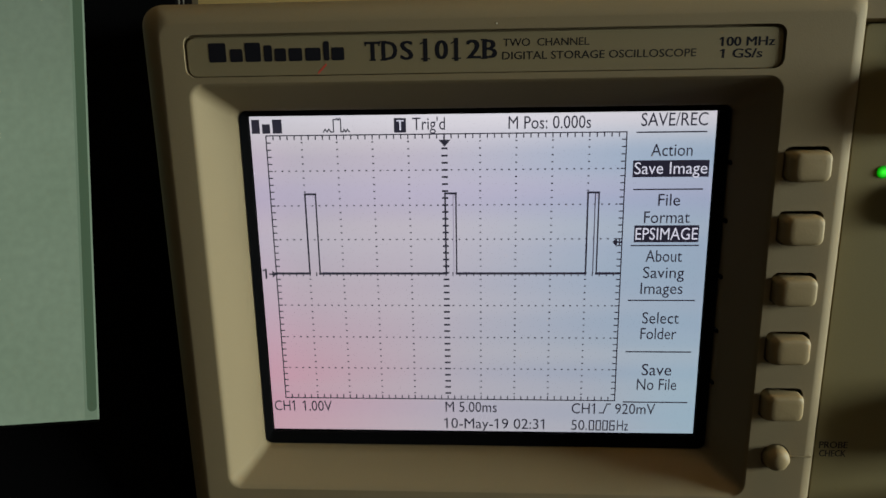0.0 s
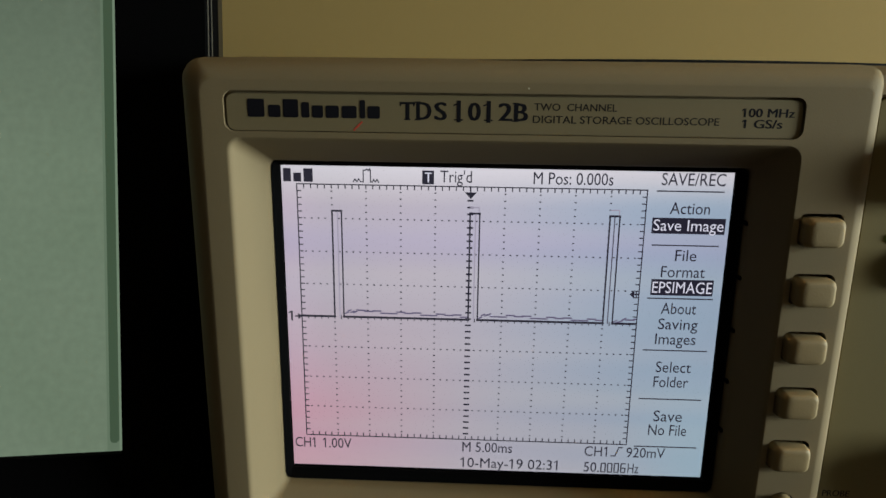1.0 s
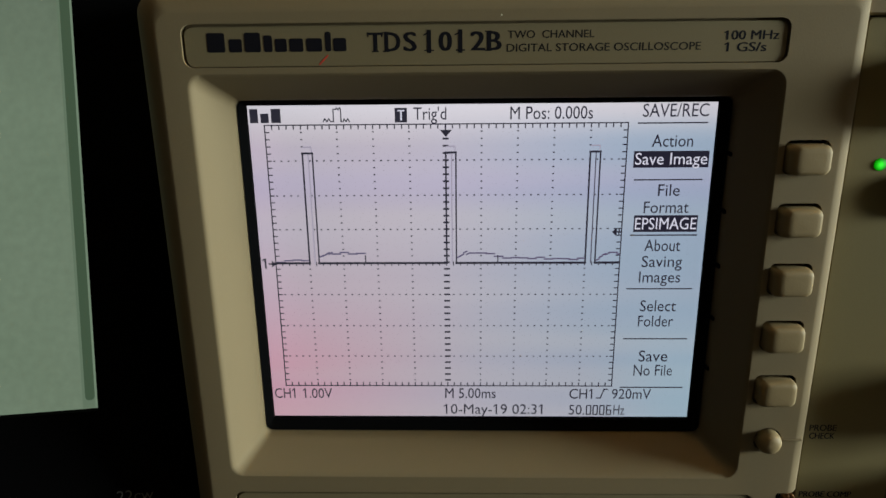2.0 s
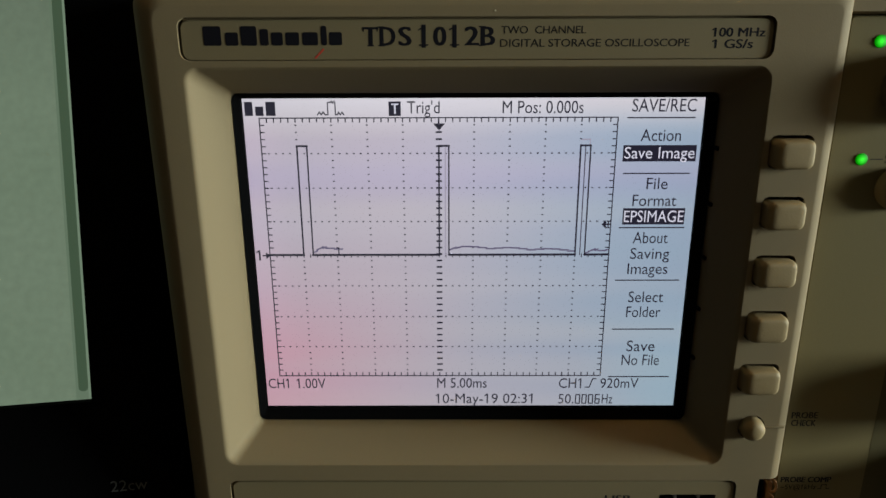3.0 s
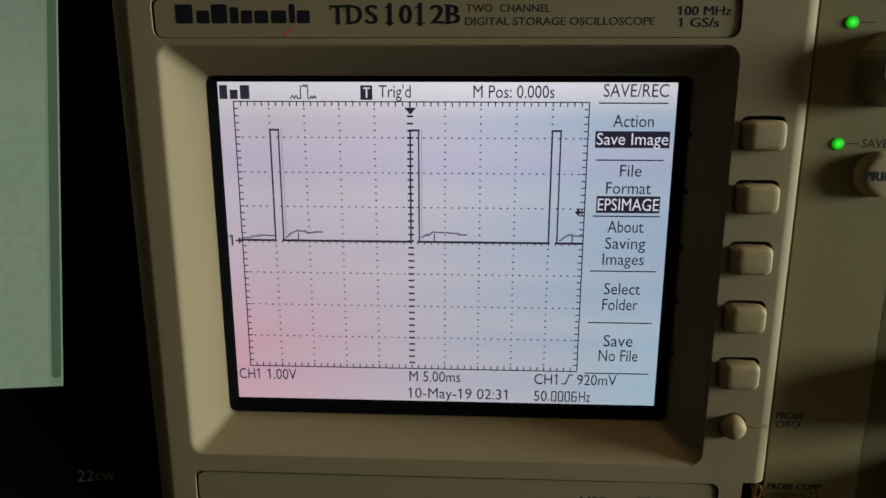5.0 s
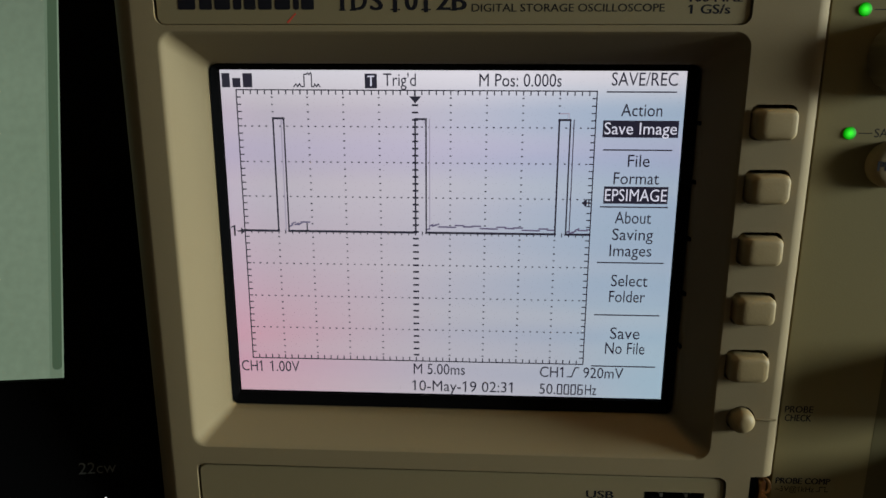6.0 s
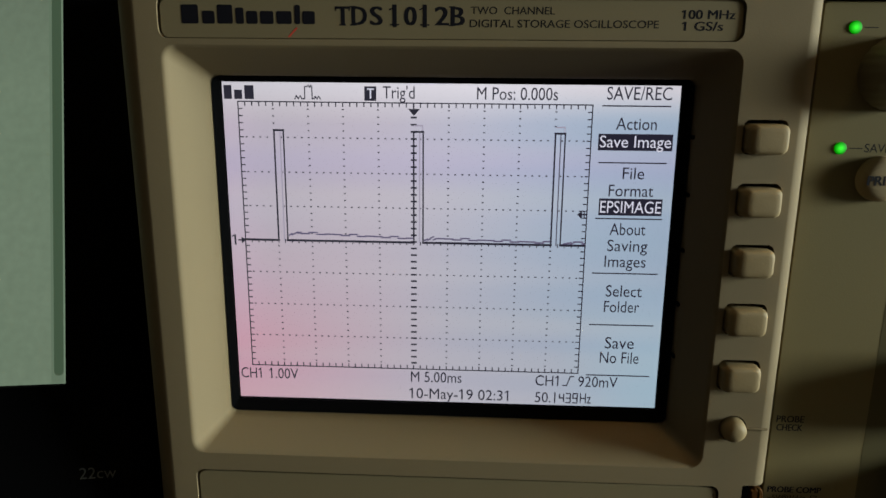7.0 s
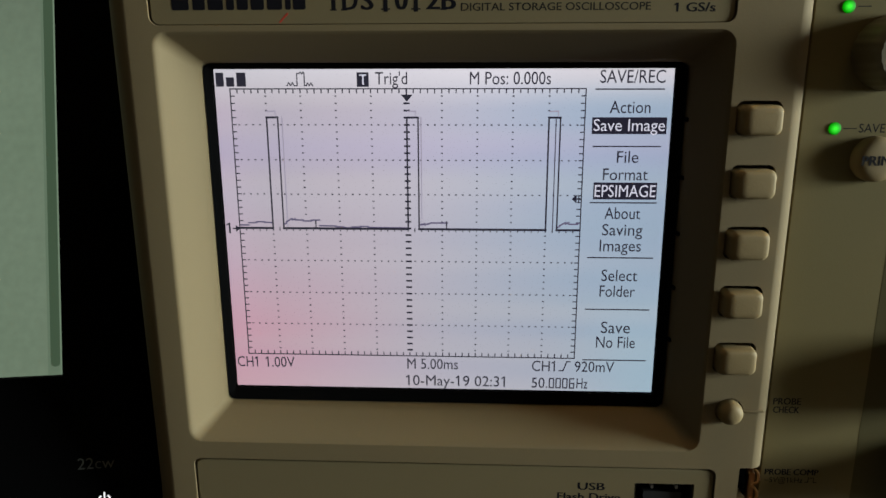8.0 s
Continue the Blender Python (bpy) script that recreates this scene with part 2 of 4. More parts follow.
def loft(rings, cap=(True, True)):
    """A skin over loops that have the same number of points."""
    bm = bmesh.new()
    rows = [[bm.verts.new(p) for p in ring] for ring in rings]
    n = len(rows[0])
    for a, b in zip(rows, rows[1:]):
        for i in range(n):
            bm.faces.new((a[i], a[(i + 1) % n], b[(i + 1) % n], b[i]))
    if cap[0]:
        bm.faces.new(rows[0])
    if cap[1]:
        bm.faces.new(rows[-1])
    return bm


def block(x0, x1, y0, y1, z0, z1, r=0.0006, steps=3):
    """A box with its front edge rounded (front: the smaller y)."""
    return loft([rounded(x0, x1, z0, z1, r, y1, steps), rounded(x0, x1, z0, z1, r, y0 + r * 0.6, steps),
                 rounded(x0 + r * 0.25, x1 - r * 0.25, z0 + r * 0.25, z1 - r * 0.25, r, y0 + r * 0.2, steps),
                 rounded(x0 + r * 0.7, x1 - r * 0.7, z0 + r * 0.7, z1 - r * 0.7, r * 0.8, y0, steps)])


def box(x0, x1, y0, y1, z0, z1, bm=None):
    bm = bm or bmesh.new()
    v = [bm.verts.new((x, y, z)) for x in (x0, x1) for y in (y0, y1) for z in (z0, z1)]
    for f in ((0, 1, 3, 2), (4, 6, 7, 5), (0, 4, 5, 1), (2, 3, 7, 6), (0, 2, 6, 4), (1, 5, 7, 3)):
        bm.faces.new([v[i] for i in f])
    return bm


def turned(cx, cz, profile, steps=40, flute=0.0, flutes=24):
    """A body of revolution about an axis along y: profile of (radius, y)."""
    rings = []
    for r, y in profile:
        rings.append([(cx + (r * (1 + flute * math.cos(flutes * w))) * math.cos(w), y, cz + (r * (1 + flute * math.cos(flutes * w))) * math.sin(w))
                      for w in (2 * math.pi * k / steps for k in range(steps))])
    return loft(rings)


def bar(x0, z0, x1, z1, w, y, d=0.00004, bm=None):
    """A thin straight stroke in the plane y, from one point to another."""
    bm = bm or bmesh.new()
    a, b = Vector((x0, 0, z0)), Vector((x1, 0, z1))
    s = (b - a).normalized() * (w / 2)
    o = Vector((-s.z, 0, s.x))
    c = [a - s + o, b + s + o, b + s - o, a - s - o]
    f = [bm.verts.new((p.x, y - d, p.z)) for p in c]
    g = [bm.verts.new((p.x, y, p.z)) for p in c]
    bm.faces.new(f)
    for i in range(4):
        bm.faces.new((f[i], f[(i + 1) % 4], g[(i + 1) % 4], g[i]))
    return bm


def glyphs(text):
    cu = bpy.data.curves.new("glyphs", "FONT")
    cu.body, cu.resolution_u = text, 3
    ob = new("glyphs", cu)
    me = bpy.data.meshes.new_from_object(ob.evaluated_get(bpy.context.evaluated_depsgraph_get()))
    bpy.data.objects.remove(ob)
    bpy.data.curves.remove(cu)
    return me


CAP = max(v.co.y for v in glyphs("H").vertices)


def lettering(name, text, x0, x1, z0, z1, y, material, parent, bold=0.0, label=""):
    """Writing between x0 and x1, on the line z0, with capitals up to z1, on a surface y that faces the viewer; bold: metres by which it is thickened."""
    me = glyphs(text)
    xs = [v.co.x for v in me.vertices]
    sx, sz = (x1 - x0) / (max(xs) - min(xs)), (z1 - z0) / CAP
    bm = bmesh.new()
    bm.from_mesh(me)
    lo = min(xs)
    for i, ch in enumerate(text):
        if ch == "1":
            one = glyphs(text[:i + 1])
            edge = max(v.co.x for v in one.vertices)
            bpy.data.meshes.remove(one)
            stem = edge - 0.075
            bm.faces.new([bm.verts.new((stem + a, b * CAP, 0)) for a, b in ((0, 1.0), (-0.17, 0.83), (-0.17, 0.71), (0, 0.86))])
    for v in bm.verts:
        v.co = (x0 + (v.co.x - lo) * sx, y, z0 + v.co.y * sz)
    if bold:
        first = bm.verts[:] + bm.edges[:] + bm.faces[:]
        for share in (0.5, 1.0):
            twin = bmesh.ops.duplicate(bm, geom=first)
            for v in twin["geom"]:
                if isinstance(v, bmesh.types.BMVert):
                    v.co += Vector((bold * share, -0.000004 * share, 0.0))
    bpy.data.meshes.remove(me)
    return part(name, bm, material, parent, label, smooth=0)


def carve(ob, cutters):
    """Cuts the given closed bodies out of a part."""
    base = base_of(ob)
    temp = []
    for bm in cutters:
        bmesh.ops.translate(bm, verts=bm.verts, vec=-base)
        c = new("cutter", finish(bm, "cutter", BEIGE, 0))
        c.location = base
        temp.append(c)
        m = ob.modifiers.new("cut", "BOOLEAN")
        m.operation, m.solver, m.object = "DIFFERENCE", "EXACT", c
    bpy.context.view_layer.update()
    me = bpy.data.meshes.new_from_object(ob.evaluated_get(bpy.context.evaluated_depsgraph_get()))
    ob.modifiers.clear()
    ob.data = me
    me.polygons.foreach_set("use_smooth", [True] * len(me.polygons))
    me.set_sharp_from_angle(angle=radians(35))
    for c in temp:
        bpy.data.objects.remove(c)


def thing(name, x, y, z, label, category, group=""):
    ob = new(name)
    ob.empty_display_size = 0.02
    ob.location = (x, y, z)
    return tagged(ob, label, category, group)


# ---- the room ----
DESK_Z = 0.012
X_L, X_R, Y_N, Y_F, Z_F, Z_C = -2.2, 1.6, -2.6, 0.24, -0.73, 1.75


def slab(name, bm, material, label):
    ob = new(name, finish(bm, name, material, 0))
    return tagged(ob, label, kind="structure")


slab("floor", box(X_L - 0.1, X_R + 0.1, Y_N - 0.1, Y_F + 0.1, Z_F - 0.1, Z_F), FLOOR, "brown wooden floor under the desk")
slab("ceiling", box(X_L - 0.1, X_R + 0.1, Y_N - 0.1, Y_F + 0.1, Z_C, Z_C + 0.1), CEIL, "plain pale ceiling of the room")
slab("wall_north", box(X_L - 0.1, X_R + 0.1, Y_F, Y_F + 0.1, Z_F, Z_C), WALL, "warm tan painted wall behind the desk")
slab("wall_south", box(X_L - 0.1, X_R + 0.1, Y_N - 0.1, Y_N, Z_F, Z_C), DIM_WALL, "plain unseen wall, kept dark to cut bounced light")
slab("wall_west", box(X_L - 0.1, X_L, Y_N, Y_F, Z_F, Z_C), DIM_WALL, "plain unseen wall, kept dark to cut bounced light")
wx0, wy0, wy1, wz0, wz1 = X_R, WINDOW[1] - WINDOW_W / 2, WINDOW[1] + WINDOW_W / 2, WINDOW[2] - WINDOW_H / 2, WINDOW[2] + WINDOW_H / 2
east = bmesh.new()
box(X_R, X_R + 0.1, Y_N, wy0, Z_F, Z_C, east)
box(X_R, X_R + 0.1, wy1, Y_F, Z_F, Z_C, east)
box(X_R, X_R + 0.1, wy0, wy1, Z_F, wz0, east)
box(X_R, X_R + 0.1, wy0, wy1, wz1, Z_C, east)
slab("wall_east", east, DIM_WALL, "unseen wall with a window opening, kept dark to cut bounced light")
win = slab("window_1", box(X_R + 0.03, X_R + 0.07, wy0, wy0 + 0.03, wz0, wz1), TRIM, "white window frame in the wall")
for nm, b in (("window_frame", box(X_R + 0.03, X_R + 0.07, wy1 - 0.03, wy1, wz0, wz1)), ("window_frame", box(X_R + 0.03, X_R + 0.07, wy0 + 0.03, wy1 - 0.03, wz0, wz0 + 0.03)),
              ("window_frame", box(X_R + 0.03, X_R + 0.07, wy0 + 0.03, wy1 - 0.03, wz1 - 0.03, wz1))):
    part(nm, b, TRIM, win, smooth=0)

LAMP = (0.30, -0.30)
lamp = thing("ceiling_lamp", LAMP[0], LAMP[1], 1.42, "warm glowing ceiling lamp hanging from the ceiling", "lamp")
cord = box(LAMP[0] - 0.003, LAMP[0] + 0.003, LAMP[1] - 0.003, LAMP[1] + 0.003, 1.52, Z_C)
part("cord", cord, BLACK, lamp, smooth=0)
bm = bmesh.new()
prev = None
for r, z in ((0.02, 1.53), (0.06, 1.51), (0.11, 1.46), (0.13, 1.42)):
    ring = [bm.verts.new((LAMP[0] + r * math.cos(k * math.pi / 12), LAMP[1] + r * math.sin(k * math.pi / 12), z)) for k in range(24)]
    if prev:
        for i in range(24):
            bm.faces.new((prev[i], prev[(i + 1) % 24], ring[(i + 1) % 24], ring[i]))
    prev = ring
part("shade", bm, TRIM, lamp)

desk = thing("desk", 0.0, -0.1, Z_F, "brown wooden desk carrying the oscilloscope and monitor", "desk")
part("desktop", box(-0.75, 0.75, -0.45, 0.23, DESK_Z - 0.03, DESK_Z), DESK, desk, smooth=0)
for dx in (-0.72, 0.66):
    for dy in (-0.42, 0.15):
        part("leg", box(dx, dx + 0.06, dy, dy + 0.06, Z_F, DESK_Z - 0.03), DESK, desk, smooth=0)

# ---- the oscilloscope ----
FACE, CTRL = -0.0145, -0.0095
scope = thing("oscilloscope", 0.09, 0.05, DESK_Z, "beige bench oscilloscope with a lit grey display, standing on the desk", "oscilloscope")
CORNER = (0.0026, 0.0045, 0.006, 0.0026)
body = part("bezel", loft([
    rounded(-0.0777, 0.0866, 0.0165, 0.1685, CORNER, 0.004), rounded(-0.0777, 0.0866, 0.0165, 0.1685, CORNER, -0.0035),
    rounded(-0.0772, 0.0864, 0.0168, 0.1683, CORNER, -0.0075), rounded(-0.0764, 0.0859, 0.0175, 0.1678, CORNER, -0.0105),
    rounded(-0.0749, 0.0850, 0.0185, 0.1668, CORNER, -0.0127), rounded(-0.0733, 0.0839, 0.0195, 0.1655, CORNER, -0.0139),
    rounded(-0.0712, 0.0824, 0.021, 0.1638, (0.002, 0.0035, 0.0045, 0.002), FACE), rounded(-0.0708, 0.0820, 0.0214, 0.1634, (0.0018, 0.0033, 0.0042, 0.0018), FACE - 0.00001),
    rounded(-0.0656, 0.0688, 0.0452, 0.1508, 0.0038, FACE - 0.00001), rounded(-0.0652, 0.0684, 0.0456, 0.1504, 0.0035, FACE), rounded(-0.0646, 0.0679, 0.0461, 0.1499, 0.003, FACE + 0.0004),
    rounded(-0.0642, 0.0675, 0.0465, 0.1495, 0.0028, FACE + 0.0012),
    rounded(-0.0596, 0.0628, 0.0509, 0.1442, 0.0022, -0.0050), rounded(-0.0594, 0.0626, 0.0511, 0.1440, 0.002, -0.0045),
    rounded(-0.0587, 0.0618, 0.0517, 0.1432, 0.002, -0.0024)]), BEIGE, scope, "beige moulded plastic bezel")
LOW = FACE + 0.0007
part("dust_speck", turned(0.0053, 0.1624, [(0.00022, FACE + 0.0003), (0.00018, FACE - 0.00005), (0.00008, FACE - 0.0001)], 10), GROOVE, scope, "tiny pale speck of dust")


def well(x0, x1, z0, z1, r, depth):
    return loft([rounded(x0, x1, z0, z1, r, FACE - 0.003), rounded(x0, x1, z0, z1, r, FACE + depth)])


SOFT_KEY_Z = [0.1305 - 0.01472 * k for k in range(5)]
carve(body, [well(-0.0656, 0.0679, 0.1518, 0.1612, 0.0022, 0.0016), well(-0.0649, 0.0734, 0.0215, 0.0407, 0.0022, 0.0016),
             well(0.0527, 0.0682, 0.0285, 0.0359, 0.0003, 0.009), well(0.0792, 0.0885, 0.010, 0.0412, 0.0004, 0.008),
             *[well(0.0698, 0.0801, z - 0.0038, z + 0.0042, 0.0017, 0.004) for z in SOFT_KEY_Z],
             turned(0.0750, 0.0573, [(0.0035, FACE - 0.003), (0.0035, FACE + 0.004)], 28)])
plate = part("nameplate", loft([rounded(-0.0651, 0.0675, 0.1519, 0.1606, 0.002, LOW + 0.0009), rounded(-0.0651, 0.0675, 0.1519, 0.1606, 0.002, LOW - 0.0001), rounded(-0.0649, 0.0673, 0.1520, 0.1604, 0.0018, LOW - 0.0003)]), BEIGE_PLATE, scope, "smooth beige name strip")
low_plate = part("lower_plate", loft([rounded(-0.0644, 0.0730, 0.0218, 0.0401, 0.002, LOW + 0.0009), rounded(-0.0644, 0.0730, 0.0218, 0.0401, 0.002, LOW - 0.0001), rounded(-0.0642, 0.0728, 0.0220, 0.0399, 0.0018, LOW - 0.0003)]), BEIGE_PLATE, scope)
carve(low_plate, [well(0.0527, 0.0682, 0.0285, 0.0359, 0.0003, 0.009)])

# dark surround and the backlit panel
X0, Z0, PX = -0.05256, 0.137, 0.00036


def lx(u):
    return X0 + u * PX


def lz(v):
    return Z0 - v * PX


ring = loft([rounded(-0.0590, 0.0621, 0.0514, 0.1435, 0.002, 0.001), rounded(-0.0586, 0.0617, 0.0518, 0.1431, 0.0018, -0.0014),
             rounded(lx(-12), lx(310.5), lz(228.3), lz(-13.6), 0.0002, -0.0004), rounded(lx(-12), lx(310.5), lz(228.3), lz(-13.6), 0.0002, 0.001)], (False, False))
part("display_surround", ring, SURROUND, scope, "black surround of the display")
part("backlight_tray", box(lx(-13), lx(311.5), 0.0013, 0.0024, lz(229.5), lz(-14.7)), BLACK, scope, smooth=0)
display = part("display", box(lx(-12.5), lx(311), 0.0, 0.0006, lz(229), lz(-14.2)), LCD, scope, "backlit grey display with a pulse trace", smooth=0)
carve(body, [loft([rounded(-0.0589, 0.0620, 0.0515, 0.1434, 0.0018, -0.0034), rounded(-0.0589, 0.0620, 0.0515, 0.1434, 0.0018, 0.0025)])])

for z in (0.1296, 0.1152, 0.1008, 0.0864, 0.0720):
    part("clip_notch", block(0.0615, 0.0622, -0.0037, -0.0020, z - 0.0005, z + 0.0005, 0.0002), SURROUND, body, "small dark catch beside the display")

# the graticule: frame, ticks, dots
Y1 = -0.00010
bm = bmesh.new()
for a, b in (((0, 0), (250, 0)), ((250, 0), (250, 200)), ((250, 200), (0, 200)), ((0, 200), (0, 0))):
    bar(lx(a[0]), lz(a[1]), lx(b[0]), lz(b[1]), PX * 0.8, Y1, bm=bm)
for i in range(1, 50):
    n = 2.7
    bar(lx(i * 5), lz(0), lx(i * 5), lz(n), PX * 0.8, Y1, bm=bm)
    bar(lx(i * 5), lz(200), lx(i * 5), lz(200 - n), PX * 0.8, Y1, bm=bm)
    bar(lx(i * 5), lz(100), lx(i * 5), lz(102.2), PX * 0.7, Y1, bm=bm)
for i in range(1, 40):
    n = 2.7
    bar(lx(0), lz(i * 5), lx(n), lz(i * 5), PX * 0.8, Y1, bm=bm)
    bar(lx(250), lz(i * 5), lx(250 - n), lz(i * 5), PX * 0.8, Y1, bm=bm)
    bar(lx(123.7), lz(i * 5), lx(126.7), lz(i * 5), PX * 1.3, Y1, bm=bm)
part("graticule_frame", bm, LCD_INK, display, smooth=0)
bm = bmesh.new()
for j in range(1, 8):
    for i in range(1, 50):
        if j != 4:
            bar(lx(i * 5 - 0.25), lz(j * 25), lx(i * 5 + 0.25), lz(j * 25), PX * 0.85, Y1, bm=bm)
for i in range(1, 10):
    for j in range(1, 40):
        if i != 5 and j % 5:
            bar(lx(i * 25 - 0.25), lz(j * 5), lx(i * 25 + 0.25), lz(j * 5), PX * 0.85, Y1, bm=bm)
part("graticule_dots", bm, LCD_INK, display, smooth=0, kind="stuff")

# writing on the display: text, left, right, top and base line
Y2 = -0.00016


def lcd_text(text, u0, u1, top, base, material=None, y=Y2, bold=0.0):
    return lettering("display_text", text, lx(u0), lx(u1), lz(base), lz(top), y, material or LCD_INK, display, bold)


for text, u0, u1, top, base in (
        ("Trig'd", 103.4, 125.9, -11.4, -3.0), ("M Pos: 0.000s", 169.5, 225.6, -11.4, -2.9), ("SAVE/REC", 259.3, 303.7, -12.5, -3.8),
        ("Action", 266.8, 294.8, 8.4, 16.7), ("File", 273.6, 288.7, 43.0, 51.3), ("Format", 264.5, 296, 55.3, 63.7),
        ("About", 267, 292.5, 83.3, 91.9), ("Saving", 265.9, 294.8, 95.6, 104.0), ("Images", 264.7, 294.5, 107.4, 115.9),
        ("Select", 267.1, 293.3, 129.8, 138.5), ("Folder", 266.4, 292.2, 141.9, 150.6), ("Save", 268.8, 290.4, 170.2, 179.2),
        ("No File", 265.8, 294.7, 182.0, 191.0), ("CH1", -9.3, 6.6, 202.4, 210.8), ("1.00V", 14.1, 35.4, 202.4, 210.8),
        ("M 5.00ms", 122.9, 161.8, 202.1, 210.5), ("10-May-19 02:31", 123.3, 198, 215.8, 224.2), ("CH1", 218.2, 235.7, 202.4, 210.8),
        ("920mV", 250.6, 280.3, 202.4, 210.8), ("50.", 218.4, 230.4, 216.2, 224.6), ("Hz", 252.6, 261, 216.2, 224.6), ("1", -8.3, -7.0, 96.8, 104.6)):
    lcd_text(text, u0, u1, top, base)
for u0, u1, v0, v1, text, t0, t1, top, base in ((255.1, 306.7, 19.6, 31.2, "Save Image", 256.2, 305.6, 20.9, 29.0), (258.2, 303.0, 65.4, 77.6, "EPSIMAGE", 259.2, 302.2, 67.2, 75.7)):
    part("highlight", box(lx(u0), lx(u1), Y1 - 0.00004, Y1, lz(v1), lz(v0)), LCD_INK, display, "dark highlighted menu field", smooth=0)
    lcd_text(text, t0, t1, top, base, LCD_PALE, Y2 - 0.00004)
for v, u0, u1 in ((0.4, 256.8, 303.2), (39.8, 256.6, 303.2), (80.0, 256.6, 303.2), (120.8, 256.6, 303.2), (160.6, 256.8, 303.2), (201, 256.6, 303.2)):
    part("menu_rule", bar(lx(u0), lz(v), lx(u1), lz(v), PX * 0.9, Y1), LCD_INK, display, smooth=0)
# maker's mark on the display, as three plain shapes
for u0, u1, top in ((-9.6, -4.0, -11.2), (-2.2, 3.4, -8.0), (5.2, 11.8, -11.2)):
    part("maker_mark", box(lx(u0), lx(u1), Y1 - 0.00004, Y1, lz(-1.6), lz(top)), LCD_INK, display, smooth=0)
# acquisition icon: a peak between small ripples
bm = bmesh.new()
zig = [(41, -2.2), (42.3, -4.2), (43.6, -2.2), (44.9, -4.2), (46.2, -2.2), (48.2, -2.2), (48.2, -10.6), (50, -10.6), (50.8, -11.6), (51.8, -10.2), (52.8, -11.6), (53.4, -10.6), (53.4, -2.2), (54.8, -2.2), (55.6, -4.0), (56.8, -2.2), (58, -4.0), (59.2, -2.2)]
for a, b in zip(zig, zig[1:]):
    bar(lx(a[0]), lz(a[1]), lx(b[0]), lz(b[1]), PX * 0.75, Y1, bm=bm)
part("acquisition_icon", bm, LCD_INK, display, smooth=0)
part("trigger_badge", box(lx(90.5), lx(98.9), Y1 - 0.00004, Y1, lz(-1.3), lz(-11.2)), LCD_INK, display, smooth=0)
lcd_text("T", 92.4, 97.0, -9.8, -2.8, LCD_PALE, Y2 - 0.00004, 0.00012)


# the last four figures of the frequency reading: seven short strokes each, which shift when the reading changes
STROKES = {"a": (2.1, 0.4, 0), "g": (2.1, 4.2, 0), "d": (2.1, 8.0, 0), "b": (3.7, 2.7, 90), "c": (3.7, 5.7, 90), "e": (0.5, 5.7, 90), "f": (0.5, 2.7, 90),
           "i": (2.1, 1.7, 90), "j": (2.1, 4.2, 90), "k": (2.1, 6.7, 90)}
FIGURES = (("adbcef", "ijk"), ("adbcef", "gbcf"), ("adbcef", "agdbc"), ("agdcef", "agdbcf"))
readout = []
home = base_of(display)
for k, pair in enumerate(FIGURES):
    u0 = (231.4, 236.5, 241.6, 246.8)[k]
    spots = [[(ch, STROKES[ch]) for ch in fig] for fig in pair]
    spots = [[spot[1] for spot in some] for some in spots]
    for some in spots:
        while len(some) < 7:
            some.append(some[len(some) % len(pair[1])])
        some.sort(key=lambda q: (q[2], q[0], q[1]))
    for i, (a, b) in enumerate(zip(*spots)):
        ob = part("readout_stroke", bar(home.x - 1.4 * PX, home.z, home.x + 1.4 * PX, home.z, PX * 0.95, home.y), LCD_INK, display, smooth=0)
        readout.append((ob, [(lx(u0 + q[0]) - home.x, Y2 - 0.000003 * i - home.y, lz(216.3 + q[1]) - home.z, q[2]) for q in (a, b)]))


def wedge(points, y=Y2):
    bm = bmesh.new()
    f = [bm.verts.new((lx(u), y - 0.00004, lz(v))) for u, v in points]
    g = [bm.verts.new((lx(u), y, lz(v))) for u, v in points]
    bm.faces.new(f)
    for i in range(len(points)):
        bm.faces.new((f[i], f[(i + 1) % len(f)], g[(i + 1) % len(f)], g[i]))
    return bm


part("trigger_arrow", wedge([(121.2, 4.0), (129.6, 4.0), (125.4, 8.8)]), LCD_INK, display, smooth=0)
part("trigger_arrow_stem", bar(lx(125.2), lz(0), lx(125.2), lz(4.0), PX, Y1), LCD_INK, display, smooth=0)
bm = wedge([(243.2, 77.4), (246.6, 74.2), (246.6, 80.8)])
bar(lx(246.4), lz(77.4), lx(249.5), lz(77.4), PX * 1.2, Y1, bm=bm)
bar(lx(248.2), lz(75.2), lx(248.2), lz(79.8), PX * 0.8, Y1 - 0.00002, bm=bm)
part("level_arrow", bm, LCD_INK, display, smooth=0)
bm = wedge([(-2.9, 98.4), (-2.9, 103.6), (0.2, 101.0)])
bar(lx(-5), lz(101), lx(-2.5), lz(101), PX * 1.0, Y1, bm=bm)
part("channel_arrow", bm, LCD_INK, display, smooth=0)
bm = bar(lx(239), lz(210.2), lx(242), lz(210.2), PX * 0.9, Y1)
bar(lx(242), lz(210.2), lx(244.4), lz(203), PX * 0.9, Y1 - 0.00001, bm=bm)
bar(lx(244.4), lz(202.8), lx(247), lz(202.8), PX * 0.9, Y1 - 0.00002, bm=bm)
part("slope_icon", bm, LCD_INK, display, smooth=0)

